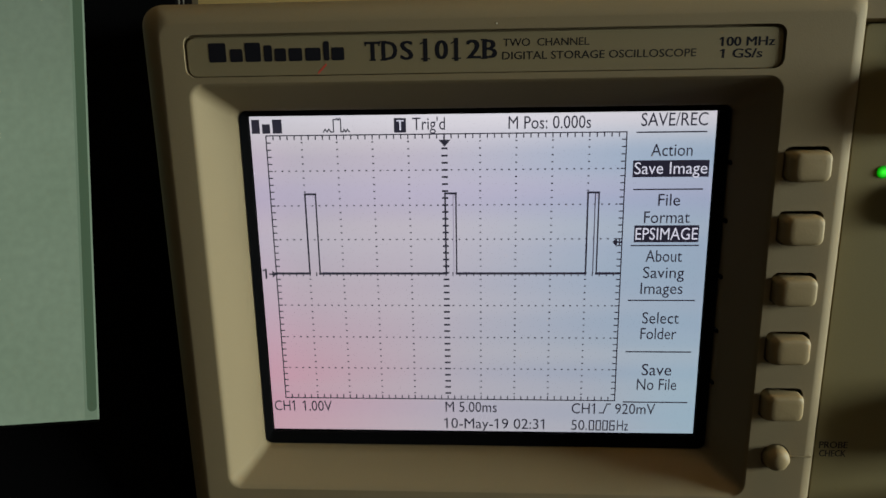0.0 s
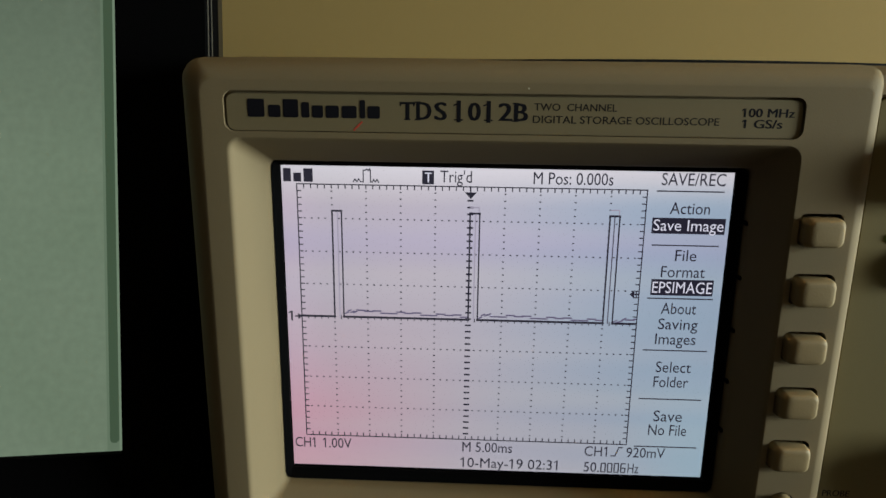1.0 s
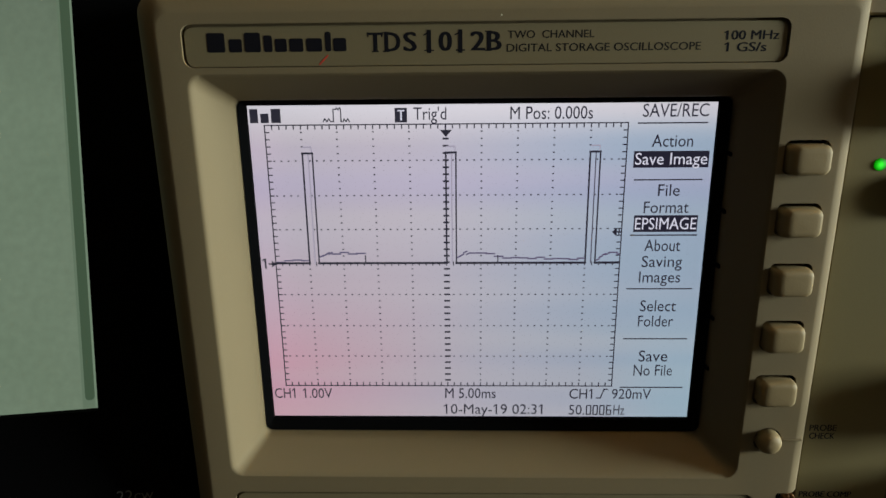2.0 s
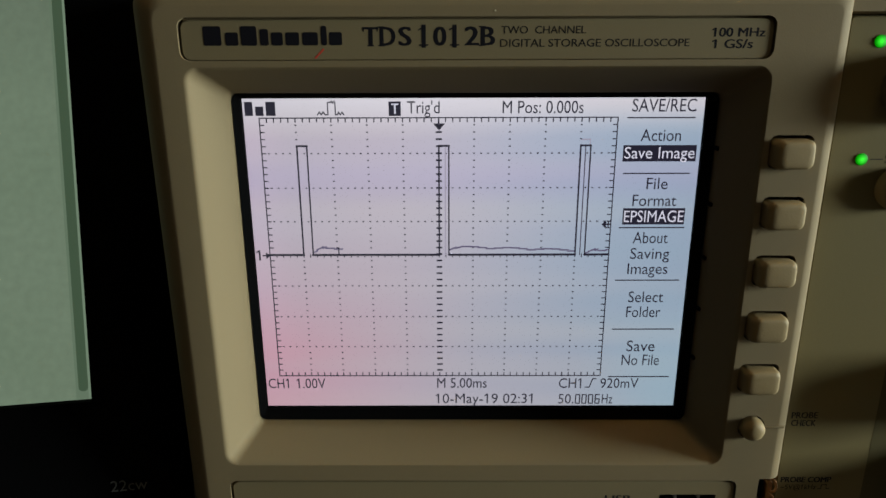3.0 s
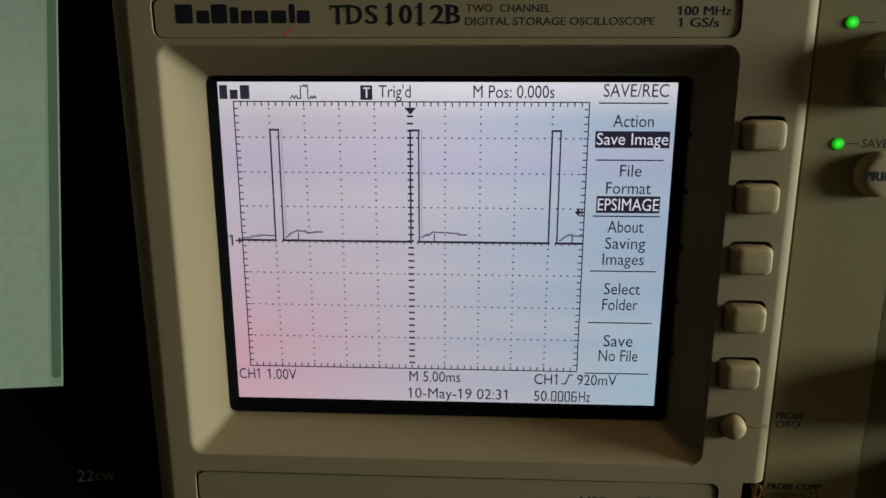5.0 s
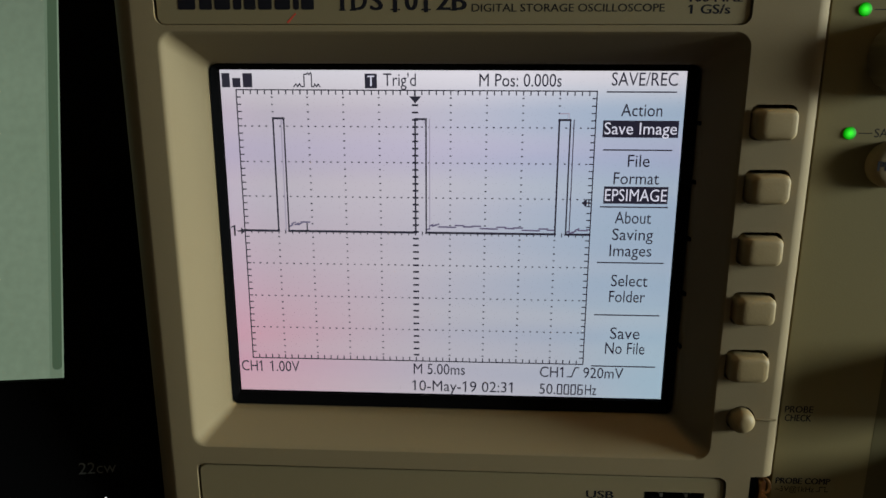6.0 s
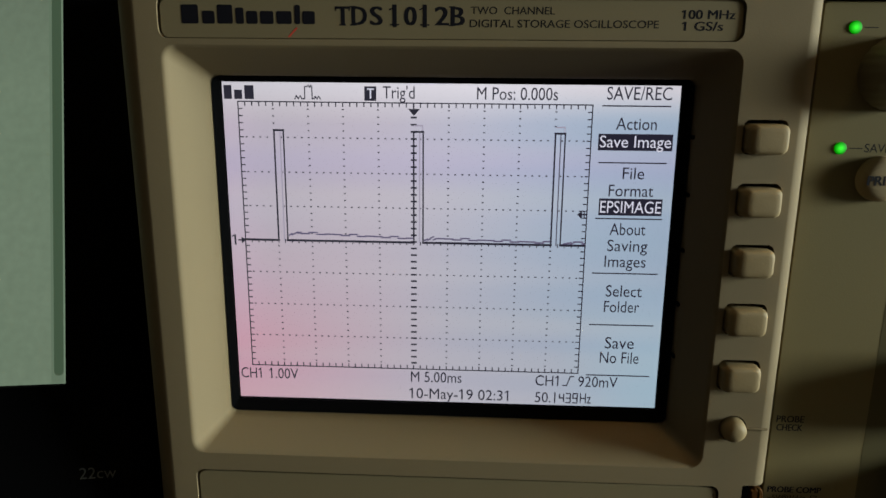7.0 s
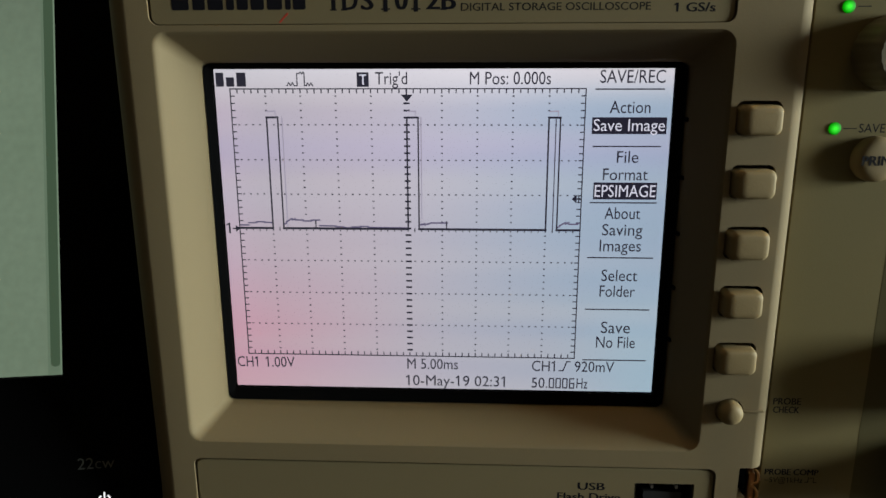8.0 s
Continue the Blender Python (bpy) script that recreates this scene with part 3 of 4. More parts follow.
# the trace: telescoping strokes that slide on each other
BASE_V, LINE = 100.4, PX * 1.15
PULSE_U = (25.1, 125.2, 225.1)
Y3 = -0.00022
fixed = [(0, 25.1), (36, 125.2), (136, 225.1), (236, 249.6)]
for a, b in fixed:
    part("trace_base", bar(lx(a), lz(BASE_V), lx(b), lz(BASE_V), PX * 1.6, Y3), LCD_INK, display, smooth=0)
tops, falls, falls_top, ghosts, fade_low, fade_high, drops = [], [], [], [], [], [], []
for k, u in enumerate(PULSE_U):
    part("trace_rise", bar(lx(u), lz(BASE_V), lx(u), lz(42), LINE, Y3 - 0.00001), LCD_INK, display, smooth=0)
    bm = bar(lx(u), lz(60), lx(u), lz(20), LINE, Y3 - 0.00003)
    bar(lx(u), lz(20), lx(u + 4.5), lz(20), LINE * 1.2, Y3 - 0.00004, bm=bm)
    tops.append(part("trace_crest", bm, LCD_INK, display, smooth=0))
    bm = bar(lx(u + 7), lz(BASE_V), lx(u + 7), lz(42), LINE * 0.9, Y3 - 0.00005)
    bar(lx(u + 7), lz(BASE_V), lx(u + 13.5), lz(BASE_V), PX * 1.55, Y3 - 0.00006, bm=bm)
    falls.append(part("trace_fall", bm, LCD_INK, display, smooth=0))
    bm = bar(lx(u + 7), lz(60), lx(u + 7), lz(20), LINE * 0.9, Y3 - 0.00007)
    bar(lx(u + 2.6), lz(20), lx(u + 7), lz(20), LINE * 1.2, Y3 - 0.00008, bm=bm)
    falls_top.append(part("trace_shoulder", bm, LCD_INK, display, smooth=0))
    bm = bar(lx(u + 0.5), lz(15.8), lx(u + 6.2), lz(15.6), PX * 0.8, Y3)
    bar(lx(u + 6.4), lz(15.8), lx(u + 6.4), lz(19), PX * 0.6, Y3, bm=bm)
    ghosts.append(part("afterglow_crest", bm, LCD_SOFT, display, "fading grey trace", smooth=0))
    tone = LCD_GREY if k == 2 else LCD_SOFT
    fade_low.append(part("afterglow_edge", bar(lx(u + 9.0), lz(BASE_V), lx(u + 9.0), lz(42), PX * 0.7, Y3 + 0.00003), tone, display, smooth=0))
    fade_high.append(part("afterglow_edge", bar(lx(u + 9.0), lz(60), lx(u + 9.0), lz(20), PX * 0.7, Y3 + 0.00002), tone, display, smooth=0))
    if k < 3:
        drops.append(part("trace_drop", bar(lx(u + 7), lz(BASE_V), lx(u + 7), lz(94.8), PX * 0.8, Y3 - 0.00002), LCD_INK, display, smooth=0))
ripples = []
STEP = 6.0
for gap, (a, b) in enumerate(((1, 24), (33, 124), (133, 224), (233, 249))):
    u = a
    i = 0
    while u < b:
        n = 2.2 if i < 4 and gap else STEP
        e = min(u + n, b)
        tilt = 0.55 if i < 4 and gap else 0.0
        ripples.append((gap, u - a, part("trace_ripple", bar(lx(u), lz(BASE_V + tilt), lx(e), lz(BASE_V - tilt), PX * 1.05, Y3 + 0.00002 - 0.000002 * (i % 3)), LCD_RIPPLE, display, smooth=0)))
        u, i = e, i + 1

# name strip: maker's mark as plain shapes, model and ratings
NY = LOW - 0.00032
mark = [(0.0, 4.0, 1.0), (4.9, 2.9, 0.68), (8.4, 3.6, 1.0), (12.7, 1.9, 0.85), (15.2, 2.6, 0.68), (18.4, 3.1, 0.68), (22.2, 3.5, 0.68), (26.4, 1.3, 1.0), (28.2, 2.9, 0.68)]
for off, w, h in mark:
    x = -0.0600 + off * 0.001
    part("maker_mark", loft([rounded(x, x + w * 0.001, 0.1551, 0.1551 + 0.0042 * h, 0.0004, NY, 2), rounded(x, x + w * 0.001, 0.1551, 0.1551 + 0.0042 * h, 0.0004, NY - 0.00002, 2)]), INK, plate, "dark blue-black printed mark", smooth=0)
part("red_stroke", bar(-0.0350, 0.1524, -0.0332, 0.1542, 0.00035, NY, 0.00001), RED, plate, "small red slanted stroke", smooth=0)
MODEL = (("T", -0.0243, -0.0211), ("D", -0.0205, -0.0173), ("S", -0.0163, -0.0137), ("1", -0.0111, -0.0101), ("0", -0.0085, -0.0059), ("1", -0.0042, -0.0032), ("2", -0.0015, 0.0014), ("B", 0.0021, 0.0050))
for ch, x0, x1 in MODEL:
    bm = bmesh.new()
    low, high, thin, stem = 0.1550, 0.1590, 0.00030, 0.00095
    if ch == "1":
        mid = (x0 + x1) / 2
        bar(mid, low, mid, high, stem, NY, 0.00001, bm)
        bar(mid - 0.0009, low + 0.0001, mid + 0.0009, low + 0.0001, thin, NY, 0.000012, bm)
        bar(mid - 0.0011, high - 0.0006, mid, high - 0.0001, thin, NY, 0.000012, bm)
        part("model_character", bm, INK, plate, smooth=0)
        continue
    lettering("model_character", ch, x0, x1, low, high, NY, INK, plate, 0.00042)
    feet = {"T": ((0.5, low), (0.02, high - 0.0005), (0.98, high - 0.0005)), "D": ((0.08, low), (0.08, high)), "B": ((0.08, low), (0.08, high))}.get(ch, ())
    for at, z in feet:
        x = x0 + at * (x1 - x0) + 0.00017
        if ch == "T" and z > low:
            bar(x, z - 0.0003, x, z + 0.0004, thin, NY, 0.000012, bm)
        else:
            bar(x - 0.0006, z, x + 0.0006, z, thin, NY, 0.000012, bm)
    if feet:
        part("serif", bm, INK, plate, smooth=0)
    else:
        bm.free()
lettering("print_text", "TWO  CHANNEL", 0.0067, 0.0256, 0.1575, 0.1591, NY, INK_PALE, plate, 0.00005)
lettering("print_text", "DIGITAL STORAGE OSCILLOSCOPE", 0.0065, 0.0489, 0.15465, 0.1563, NY, INK_PALE, plate, 0.00005)
lettering("print_text", "100 MHz", 0.0542, 0.0655, 0.1567, 0.1586, NY, INK, plate, 0.00018)
lettering("print_text", "1 GS/s", 0.0545, 0.0630, 0.1542, 0.1561, NY, INK, plate, 0.00018)

# soft keys beside the display
for z in SOFT_KEY_Z:
    k = loft([rounded(x0 + i, 0.0797 - i, z - 0.0036 + i, z + 0.0033 - i, 0.0016 - i * 0.3, FACE + y)
              for x0, i, y in ((0.0703, 0.0, 0.003), (0.0703, 0.0, -0.0016), (0.0704, 0.0001, -0.0021), (0.0706, 0.0003, -0.0026), (0.0708, 0.0006, -0.0029), (0.0709, 0.0010, -0.00305), (0.0711, 0.0018, -0.0031))])
    part("soft_key", k, BUTTON, scope)
part("probe_check_button", turned(0.0750, 0.0573, [(0.0031, FACE + 0.003), (0.0031, FACE - 0.0010), (0.0029, FACE - 0.0020), (0.0023, FACE - 0.0029), (0.0014, FACE - 0.0033), (0.0005, FACE - 0.0034)], 28), BUTTON, scope, "round beige push button")
part("raised_line", block(0.0786, 0.0838, FACE - 0.0003, FACE + 0.0008, 0.0570, 0.0575, 0.0002), BEIGE, scope)

# lower plate: socket and its writing
usb = part("usb_socket", loft([rounded(0.0527, 0.0682, 0.0285, 0.0359, 0.0003, LOW + 0.0006), rounded(0.0532, 0.0677, 0.0290, 0.0354, 0.0003, LOW + 0.0004),
                               rounded(0.0534, 0.0675, 0.0292, 0.0352, 0.0003, FACE + 0.0085)], (False, True)), SOCKET, scope, "dark rectangular data socket")
part("tongue", box(0.0555, 0.0655, FACE + 0.002, FACE + 0.008, 0.0305, 0.0325), SOCKET, usb, smooth=0)
for x in (0.0572, 0.0636):
    part("contact_spring", box(x, x + 0.0007, FACE + 0.0015, FACE + 0.006, 0.0338, 0.0348), METAL, usb, smooth=0)
lettering("print_text", "USB", 0.0378, 0.0448, 0.0336, 0.0357, LOW - 0.00032, INK, low_plate, 0.0002)
lettering("print_text", "Flash Drive", 0.0325, 0.0490, 0.0305, 0.0326, LOW - 0.00032, INK, low_plate, 0.0002)

# probe terminal in the notch
post = part("probe_terminal", box(0.0795, 0.0845, FACE + 0.006, FACE + 0.0075, 0.018, 0.0405), SURROUND, scope, "copper probe terminal in a dark notch", smooth=0)
for z in (0.0375, 0.0325):
    bm = bmesh.new()
    loops = []
    for k in range(15):
        w = radians(-100 + 200 * k / 14)
        c = Vector((0.0838 + 0.0011 * math.cos(w), FACE + 0.0025 - 0.0012 * math.cos(w), z + 0.0021 * math.sin(w)))
        loops.append([bm.verts.new((c.x + 0.0004 * math.cos(a) * math.cos(w), c.y + 0.0004 * math.sin(a), c.z + 0.0004 * math.cos(a) * math.sin(w))) for a in (k2 * math.pi / 3 for k2 in range(6))])
    for a, b in zip(loops, loops[1:]):
        for i in range(6):
            bm.faces.new((a[i], a[(i + 1) % 6], b[(i + 1) % 6], b[i]))
    part("wire_loop", bm, COPPER, post, "bare copper loop")

part("contact_tab", loft([rounded(0.0829, 0.0847, 0.0260, 0.0385, 0.0009, FACE + 0.0050), rounded(0.0829, 0.0847, 0.0260, 0.0385, 0.0009, FACE + 0.0034), rounded(0.0832, 0.0845, 0.0263, 0.0382, 0.0007, FACE + 0.0028)]), COPPER, post, "worn copper contact tab")
part("tab_support", block(0.0797, 0.0822, FACE + 0.0016, FACE + 0.0060, 0.0180, 0.0315, 0.0004), BEIGE, post)

# control side
for x0, x1, z0, z1 in ((0.0835, 0.2510, 0.1612, 0.1681), (0.2448, 0.2510, 0.0208, 0.1611), (0.0868, 0.2510, 0.0165, 0.0207)):
    part("control_frame", loft([rounded(x0, x1, z0, z1, 0.0012, 0.004), rounded(x0, x1, z0, z1, 0.0012, -0.0075), rounded(x0 + 0.0002, x1 - 0.0003, z0 + 0.0003, z1 - 0.0006, 0.0012, -0.0098),
                                rounded(x0 + 0.0006, x1 - 0.0010, z0 + 0.0008, z1 - 0.0018, 0.0010, -0.0112)]), BEIGE, scope)
panel = part("control_panel", loft([rounded(0.0868, 0.2446, 0.0209, 0.1610, 0.0008, 0.003), rounded(0.0868, 0.2446, 0.0209, 0.1610, 0.0008, CTRL + 0.0002), rounded(0.0870, 0.2443, 0.0212, 0.1607, 0.0008, CTRL)]), PANEL, scope, "grey-beige control panel", smooth=20)
CY = CTRL - 0.00002
part("input_field", block(0.1108, 0.2440, CTRL - 0.00003, CTRL + 0.0004, 0.0215, 0.1020, 0.00004), FIELD, panel, "darker olive printed input area", smooth=0)
for x, z in ((0.0943, 0.1554), (0.0946, 0.1280)):
    led = part("indicator_led", turned(x, z, [(0.00148, CTRL + 0.001), (0.00148, CTRL - 0.0001), (0.0012, CTRL - 0.0003), (0.0004, CTRL - 0.0004)], 20), GREEN, panel, "lit green indicator")
    part("printed_line", bar(x + 0.0021, z, x + 0.0050, z, 0.0002, CY, 0.00001), INK_PALE, panel, smooth=0)
lettering("print_text", "SAVE", 0.1002, 0.1062, 0.1271, 0.1291, CY, INK_PALE, panel)
lettering("print_text", "PROBE", 0.0879, 0.0949, 0.0570, 0.0588, CY, INK, panel, 0.0001)
lettering("print_text", "CHECK", 0.0881, 0.0947, 0.0546, 0.0564, CY, INK, panel, 0.0001)
lettering("print_text", "PROBE COMP", 0.0878, 0.1017, 0.0366, 0.0383, CY, INK, panel, 0.00018)
lettering("print_text", "~5V@1kHz", 0.0880, 0.0980, 0.0343, 0.0358, CY, INK_PALE, panel)
bm = bar(0.0986, 0.0345, 0.0994, 0.0345, 0.0002, CY, 0.00001)
for a, b in (((0.0994, 0.0345), (0.0994, 0.0358)), ((0.0994, 0.0358), (0.1008, 0.0358)), ((0.1008, 0.0358), (0.1008, 0.0345)), ((0.1008, 0.0345), (0.1016, 0.0345))):
    bar(*a, *b, 0.0002, CY, 0.00001, bm=bm)
part("square_wave_icon", bm, INK_PALE, panel, smooth=0)
prn = part("print_button", turned(0.1044, 0.1209, [(0.0054, CTRL + 0.001), (0.0054, CTRL - 0.0012), (0.0052, CTRL - 0.0020), (0.0047, CTRL - 0.0026), (0.0040, CTRL - 0.0029), (0.0030, CTRL - 0.00305), (0.001, CTRL - 0.0031)], 40), BUTTON, scope, "round beige print button")
lettering("print_text", "PRINT", 0.1003, 0.1089, 0.1197, 0.1219, CTRL - 0.00313, INK, prn, 0.00022)


def knob(cx, cz, r, h):
    k = part("knob", turned(cx, cz, [(r, CTRL + 0.001), (r, CTRL - 0.002), (r * 0.96, CTRL - h * 0.75), (r * 0.93, CTRL - h * 0.92), (r * 0.84, CTRL - h), (r * 0.3, CTRL - h)], 96, 0.012, 24), KNOB, scope, "round ribbed brown knob")
    part("pointer", block(cx - 0.0006, cx + 0.0006, CTRL - h - 0.0006, CTRL - h + 0.0002, cz, cz + r * 0.8, 0.0003), GROOVE, k)


knob(0.1046, 0.1452, 0.0084, 0.0105)
knob(0.1300, 0.0675, 0.0104, 0.0100)
bnc = part("signal_socket", turned(0.1315, 0.0400, [(0.0092, CTRL + 0.001), (0.0092, CTRL - 0.0035), (0.0085, CTRL - 0.004), (0.0074, CTRL - 0.004), (0.0074, CTRL - 0.0115), (0.0068, CTRL - 0.012), (0.0060, CTRL - 0.0115), (0.0060, CTRL - 0.004)], 40), METAL, scope, "metal round signal socket")

# rear case, thin dark arc behind the bezel's top, feet
bm = bmesh.new()
arch = []
for k in range(33):
    x, z = -0.0126 + 0.1256 * k / 32, 0.1683 + 0.0009 * math.sin(math.pi * k / 32) ** 0.7
    arch.append([bm.verts.new(c) for c in ((x, 0.008, 0.1678), (x, 0.008, z), (x, 0.018, z), (x, 0.018, 0.1678))])
for a, b in zip(arch, arch[1:]):
    for k in range(4):
        bm.faces.new((a[k], a[(k + 1) % 4], b[(k + 1) % 4], b[k]))
bm.faces.new(arch[0])
bm.faces.new(arch[-1][::-1])
part("dark_arc", bm, BLACK, scope, "thin dark arc behind the bezel's top edge")
part("rear_case", loft([rounded(-0.0775, 0.2500, 0.0175, 0.1682, 0.006, 0.0045), rounded(-0.0775, 0.2500, 0.0175, 0.1686, 0.006, 0.020), rounded(-0.0755, 0.2485, 0.019, 0.1686, 0.008, 0.095), rounded(-0.066, 0.243, 0.024, 0.162, 0.008, 0.108)]), BEIGE, scope)
for x in (-0.055, 0.23):
    for y in (0.012, 0.085):
        part("foot", box(x - 0.009, x + 0.009, y - 0.007, y + 0.007, DESK_Z, 0.0195), BLACK, scope, smooth=0)

# ---- the monitor ----
MON_POSE = pose(-0.1070, 0.0014, 0.0572, -15.9, -0.2, 9.2)
monitor = thing("monitor", 0, 0, 0, "black flat computer monitor showing a pale grey-green page, beside the oscilloscope", "monitor")
monitor.matrix_basis = MON_POSE


def mpart(name, bm, material, parent=None, label="", smooth=35):
    ob = new(name, finish(bm, name, material, smooth))
    ob.parent = parent or monitor
    return tagged(ob, label)


frame_bm = loft([rounded(-0.5000, 0.0262, -0.0430, 0.2900, 0.002, 0.016), rounded(-0.5000, 0.0262, -0.0430, 0.2900, 0.002, -0.0018), rounded(-0.4996, 0.0258, -0.0426, 0.2896, 0.002, -0.0030),
                 rounded(-0.4764, 0.0004, -0.0004, 0.2684, 0.0004, -0.0030), rounded(-0.4762, 0.0002, -0.0002, 0.2682, 0.0003, 0.0004), rounded(-0.4762, 0.0002, -0.0002, 0.2682, 0.0003, 0.002)], (True, False))
mframe = mpart("bezel", frame_bm, MON, label="black glossy monitor bezel")
mpart("back_shell", loft([rounded(-0.4980, 0.0256, -0.0410, 0.2880, 0.004, 0.0162), rounded(-0.4970, 0.0250, -0.0400, 0.2870, 0.006, 0.030), rounded(-0.42, -0.055, 0.02, 0.23, 0.02, 0.05)]), MON_EDGE)
mscreen = mpart("screen", box(-0.4762, 0.0002, 0.0, 0.001, -0.0002, 0.2682), PAGE, label="lit screen with a plain pale page", smooth=0)
mpart("page_margin", box(-0.0012, 0.0, -0.0001, -0.00002, 0.0, 0.268), MARGIN, mscreen, smooth=0)
mpart("scroll_track", box(-0.0046, -0.0012, -0.0001, -0.00002, 0.0, 0.268), TRACK, mscreen, smooth=0)
mpart("scroll_thumb", loft([rounded(-0.0038, -0.0012, 0.0022, 0.262, 0.0012, -0.00011), rounded(-0.0038, -0.0012, 0.0022, 0.262, 0.0012, -0.00022)]), THUMB, mscreen, "dark green scroll bar", smooth=0)
me = glyphs("22cw")
xs = [v.co.x for v in me.vertices]
bm = bmesh.new()
bm.from_mesh(me)
for v in bm.verts:
    v.co = (0.0039 + (v.co.x - min(xs)) * 0.0100 / (max(xs) - min(xs)), -0.00306, -0.0268 + v.co.y * 0.0031 / CAP)
bpy.data.meshes.remove(me)
mpart("printed_text", bm, MON_TEXT, mframe, "faint grey print", smooth=0)
bm = bmesh.new()
pc = (0.0110, -0.0359)
for k in range(14):
    a, b = radians(130 + 280 * k / 14), radians(130 + 280 * (k + 1) / 14)
    bar(pc[0] + 0.0016 * math.cos(a), pc[1] + 0.0016 * math.sin(a), pc[0] + 0.0016 * math.cos(b), pc[1] + 0.0016 * math.sin(b), 0.0005, -0.00302, bm=bm)
bar(pc[0], pc[1] + 0.0004, pc[0], pc[1] + 0.0021, 0.0005, -0.00304, bm=bm)
mpart("power_icon", bm, WHITE_GLOW, mframe, "glowing white power symbol", smooth=0)
# two pale strips stand in for the highlights along the glossy edge
for y in (-0.0012, 0.0042):
    mpart("edge_glint", box(0.0261, 0.02645, y, y + 0.0005, -0.0400, 0.2880), MON_GLINT, mframe, "thin pale strip standing for a highlight on the edge", smooth=0)
stand = bmesh.new()
box(-0.29, -0.19, 0.030, 0.048, -0.036, 0.06, stand)
mpart("stand_neck", stand, MON_EDGE, smooth=0)


# ---- what moves on the display ----
SHOTS = (0.0, 0.5, 1.0, 1.5, 1.7, 2.8, 3.0, 3.5, 4.0, 4.2, 5.3, 5.5, 6.0, 6.5, 7.0, 7.5, 8.0)
CREST = (41.6, 40.9, 19.2, 19.6, 19.6, 19.7, 19.6, 19.4, 19.8, 19.8, 19.7, 19.8, 19.5, 19.8, 19.9, 20.0, 19.8)
WIDTH = (7.6, 8.6, 6.9, 6.2, 7.0, 6.8, 7.0, 6.0, 8.4, 8.6, 6.0, 6.0, 7.6, 9.0, 6.8, 6.2, 8.0)
RIPPLE_B = ((0, 0, 0, 0), (0, 0, 0, 0), (0, 0, 96, 5), (13, 6, 0, 0), (33, 7.5, 0, 0), (36, 7.5, 96, 3.0), (18, 5, 0, 0), (12, 6, 52, 6), (0, 0, 96, 5.5), (28, 7.5, 96, 3.0), (9, 6, 25, 7.5), (11, 6, 96, 5), (13, 6, 0, 0), (12, 5.5, 96, 2), (0, 0, 96, 6), (12, 6, 0, 0), (24, 6, 96, 1.5))
RIPPLE_C = ((0, 0, 0, 0), (0, 0, 0, 0), (0, 0, 96, 4), (0, 0, 96, 5.5), (29, 7.5, 96, 5.0), (30, 7.5, 0, 0), (0, 0, 96, 6), (11, 5.5, 42, 6.8), (0, 0, 96, 3), (34, 7.5, 0, 0), (9, 6, 35, 7.5), (10, 5, 96, 1.5), (0, 0, 96, 5.5), (11, 6, 0, 0), (0, 0, 96, 3.5), (0, 0, 96, 6), (20, 4, 0, 0))
LEAD_A = (0, 0, 0, 0, 2.5, 0, 0, 3.5, 0, 0, 3.5, 0, 0, 4.5, 0, 0, 4)
RIPPLE_D = tuple((n, 6, 0, 0) for n in (0, 0, 0, 11, 0, 9, 0, 15, 0, 0, 9, 12, 0, 0, 0, 10, 0))
# where the fading crest still stands over each pulse, and how far the fading edge lies beyond its fall
GHOST = ("000", "000", "011", "001", "111", "000", "001", "101", "011", "111", "000", "011", "001", "111", "011", "001", "111")
FADE = ((0, -2, -2.5), (-3, -3, -3), (-3, -3, -3.5), (0, 2, 2), (-3, -3, -3), (0, 0, 3), (0, -2.5, -3.5), (3, 2, 2), (2, 2, 2), (0, -3, -3), (2, 2, 0), (2, 2, 2.5),
        (-2, 2.5, 2.5), (0, 0, -3), (-2.5, -2.5, -3), (0, 1.5, -2.5), (3, 2, -3))
TAIL_D = (0, 0, 3, 5, 7, 7, 3.5, 6, 4.5, 7, 6.5, 5, 3, 5, 2, 4.5, 5)


def held(values):
    """Rows that hold each value about its time and pass to the next within a tenth of a second."""
    rows = [(0.0, values[0])]
    for i in range(len(SHOTS) - 1):
        m = 0.85 if i == 1 else (SHOTS[i] + SHOTS[i + 1]) / 2
        rows += [(m - 0.05, values[i]), (m + 0.05, values[i + 1])]
    return rows + [(8.0, values[-1])]


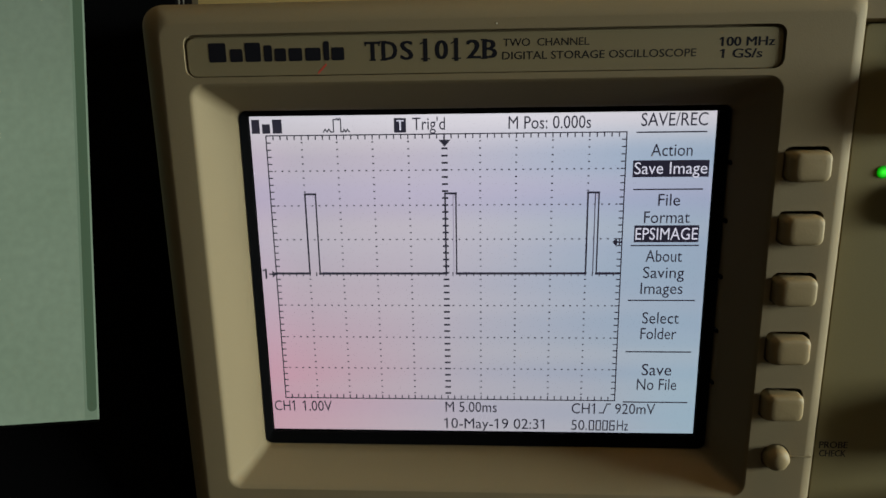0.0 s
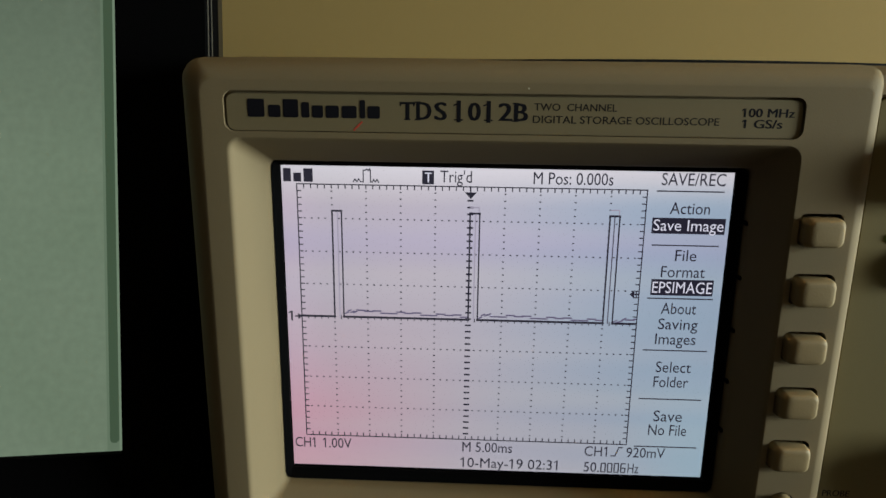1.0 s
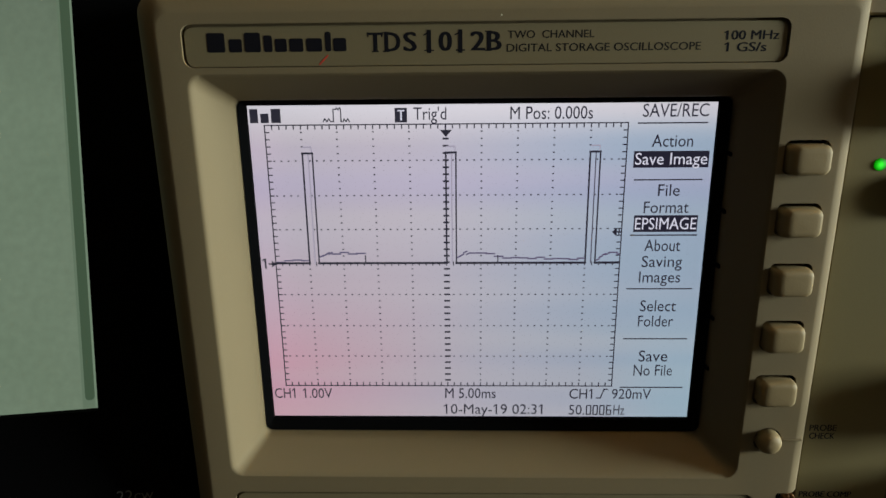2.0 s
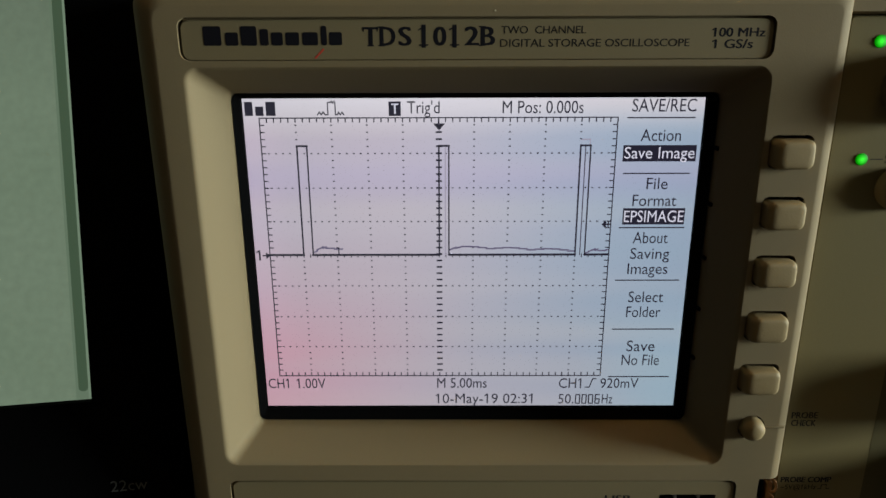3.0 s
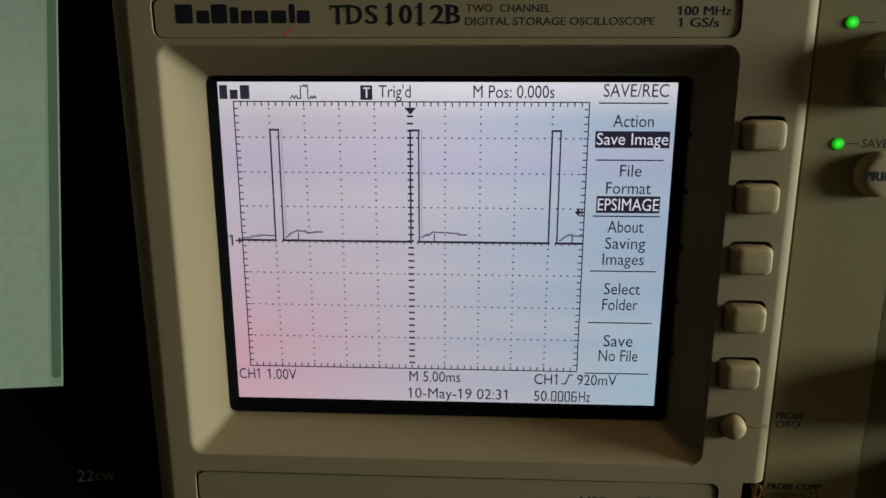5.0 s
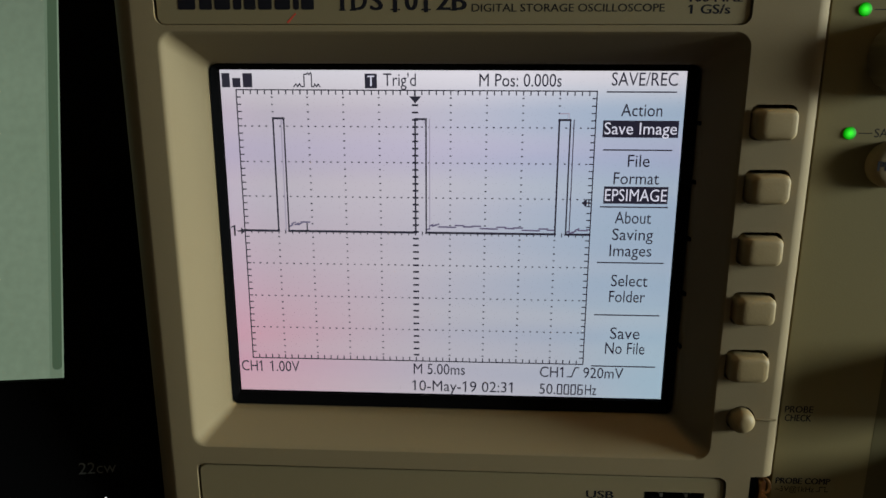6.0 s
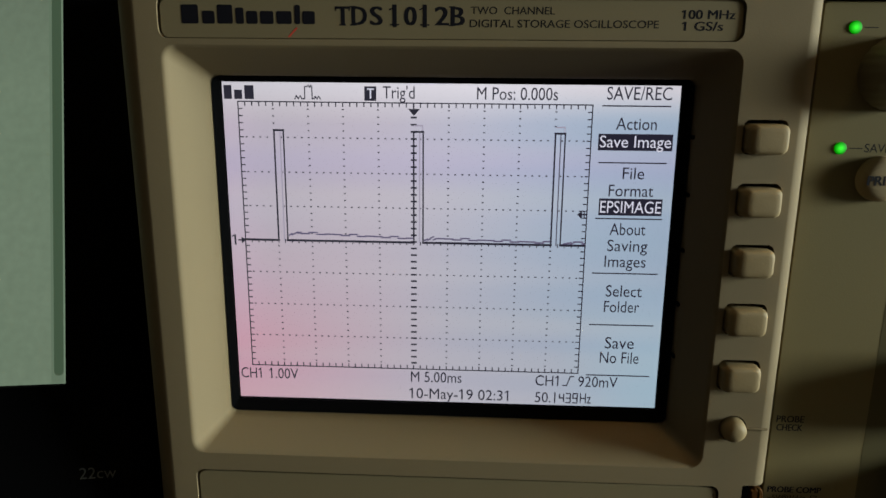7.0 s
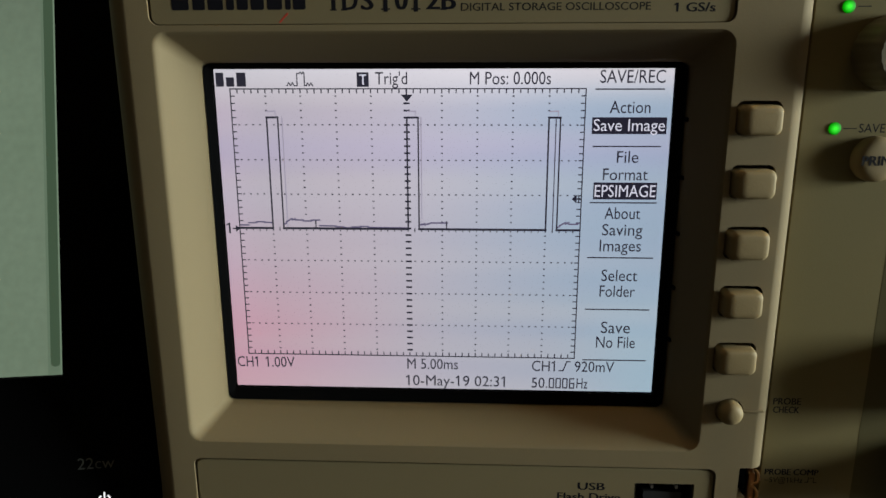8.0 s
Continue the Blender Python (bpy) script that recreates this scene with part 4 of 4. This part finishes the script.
def ripple_height(state, s):
    n, h, m, g = state
    s += 2.5
    if s < n:
        return h * min(1.0, 0.35 + s / 9)
    if s < m:
        return g * min(1.0, 0.35 + s / 9) * (1 - 0.45 * s / 86)
    return 0.0


def motions():
    for ob, (a, b) in readout:
        half = tuple((p + q) / 2 for p, q in zip(a, b))
        rows = [(0.0, a), (6.74, a), (6.80, half), (6.87, b), (7.74, b), (7.80, half), (7.87, a), (8.0, a)]
        walk(ob, [(t, pose(x, y, z, 0, turn, 0)) for t, (x, y, z, turn) in rows])
    for k in range(3):
        up = held([(20 - c) * PX for c in CREST])
        wide = held([(w - 7) * PX for w in WIDTH])
        walk(tops[k], [(t, pose(0, 0, z)) for t, z in up])
        walk(falls[k], [(t, pose(x, 0, 0)) for t, x in wide])
        walk(falls_top[k], [(t, pose(x, 0, z)) for (t, z), (_, x) in zip(up, wide)])
        over = held([(20 - c - (0.0 if seen[k] == "1" else 4.2)) * PX for c, seen in zip(CREST, GHOST)])
        beyond = held([(w - 9 + off[k]) * PX for w, off in zip(WIDTH, FADE)])
        walk(ghosts[k], [(t, pose(0, 0, z)) for t, z in over])
        walk(fade_low[k], [(t, pose(x, 0, 0)) for t, x in beyond])
        walk(fade_high[k], [(t, pose(x, 0, z)) for (t, z), (_, x) in zip(up, beyond)])
        reach = [(st[0] or (st[2] if 0 < st[2] < 80 else 0)) for st in (RIPPLE_B, RIPPLE_C, RIPPLE_D)[k]]
        walk(drops[k], [(t, pose(x, 0, 0)) for t, x in held([(n + 1 if n else w - 7) * PX for n, w in zip(reach, WIDTH)])])
    for i, (gap, s, ob) in enumerate(ripples):
        if gap == 0:
            heights = [h * min(1, 0.5 + s / 20) for h in LEAD_A]
        elif gap == 3:
            heights = [h * min(1, 0.4 + s / 9) for h in TAIL_D]
        else:
            heights = [ripple_height(st, s) for st in (RIPPLE_B if gap == 1 else RIPPLE_C)]
        heights = [h + ((0.0, 0.7, -0.5, 0.2, -0.8)[(i * 7 + j * 3 + i * i) % 5] if h > 1 else 0) for j, h in enumerate(heights)]
        walk(ob, [(t, pose(0, 0, h * PX)) for t, h in held(heights)])


motions()
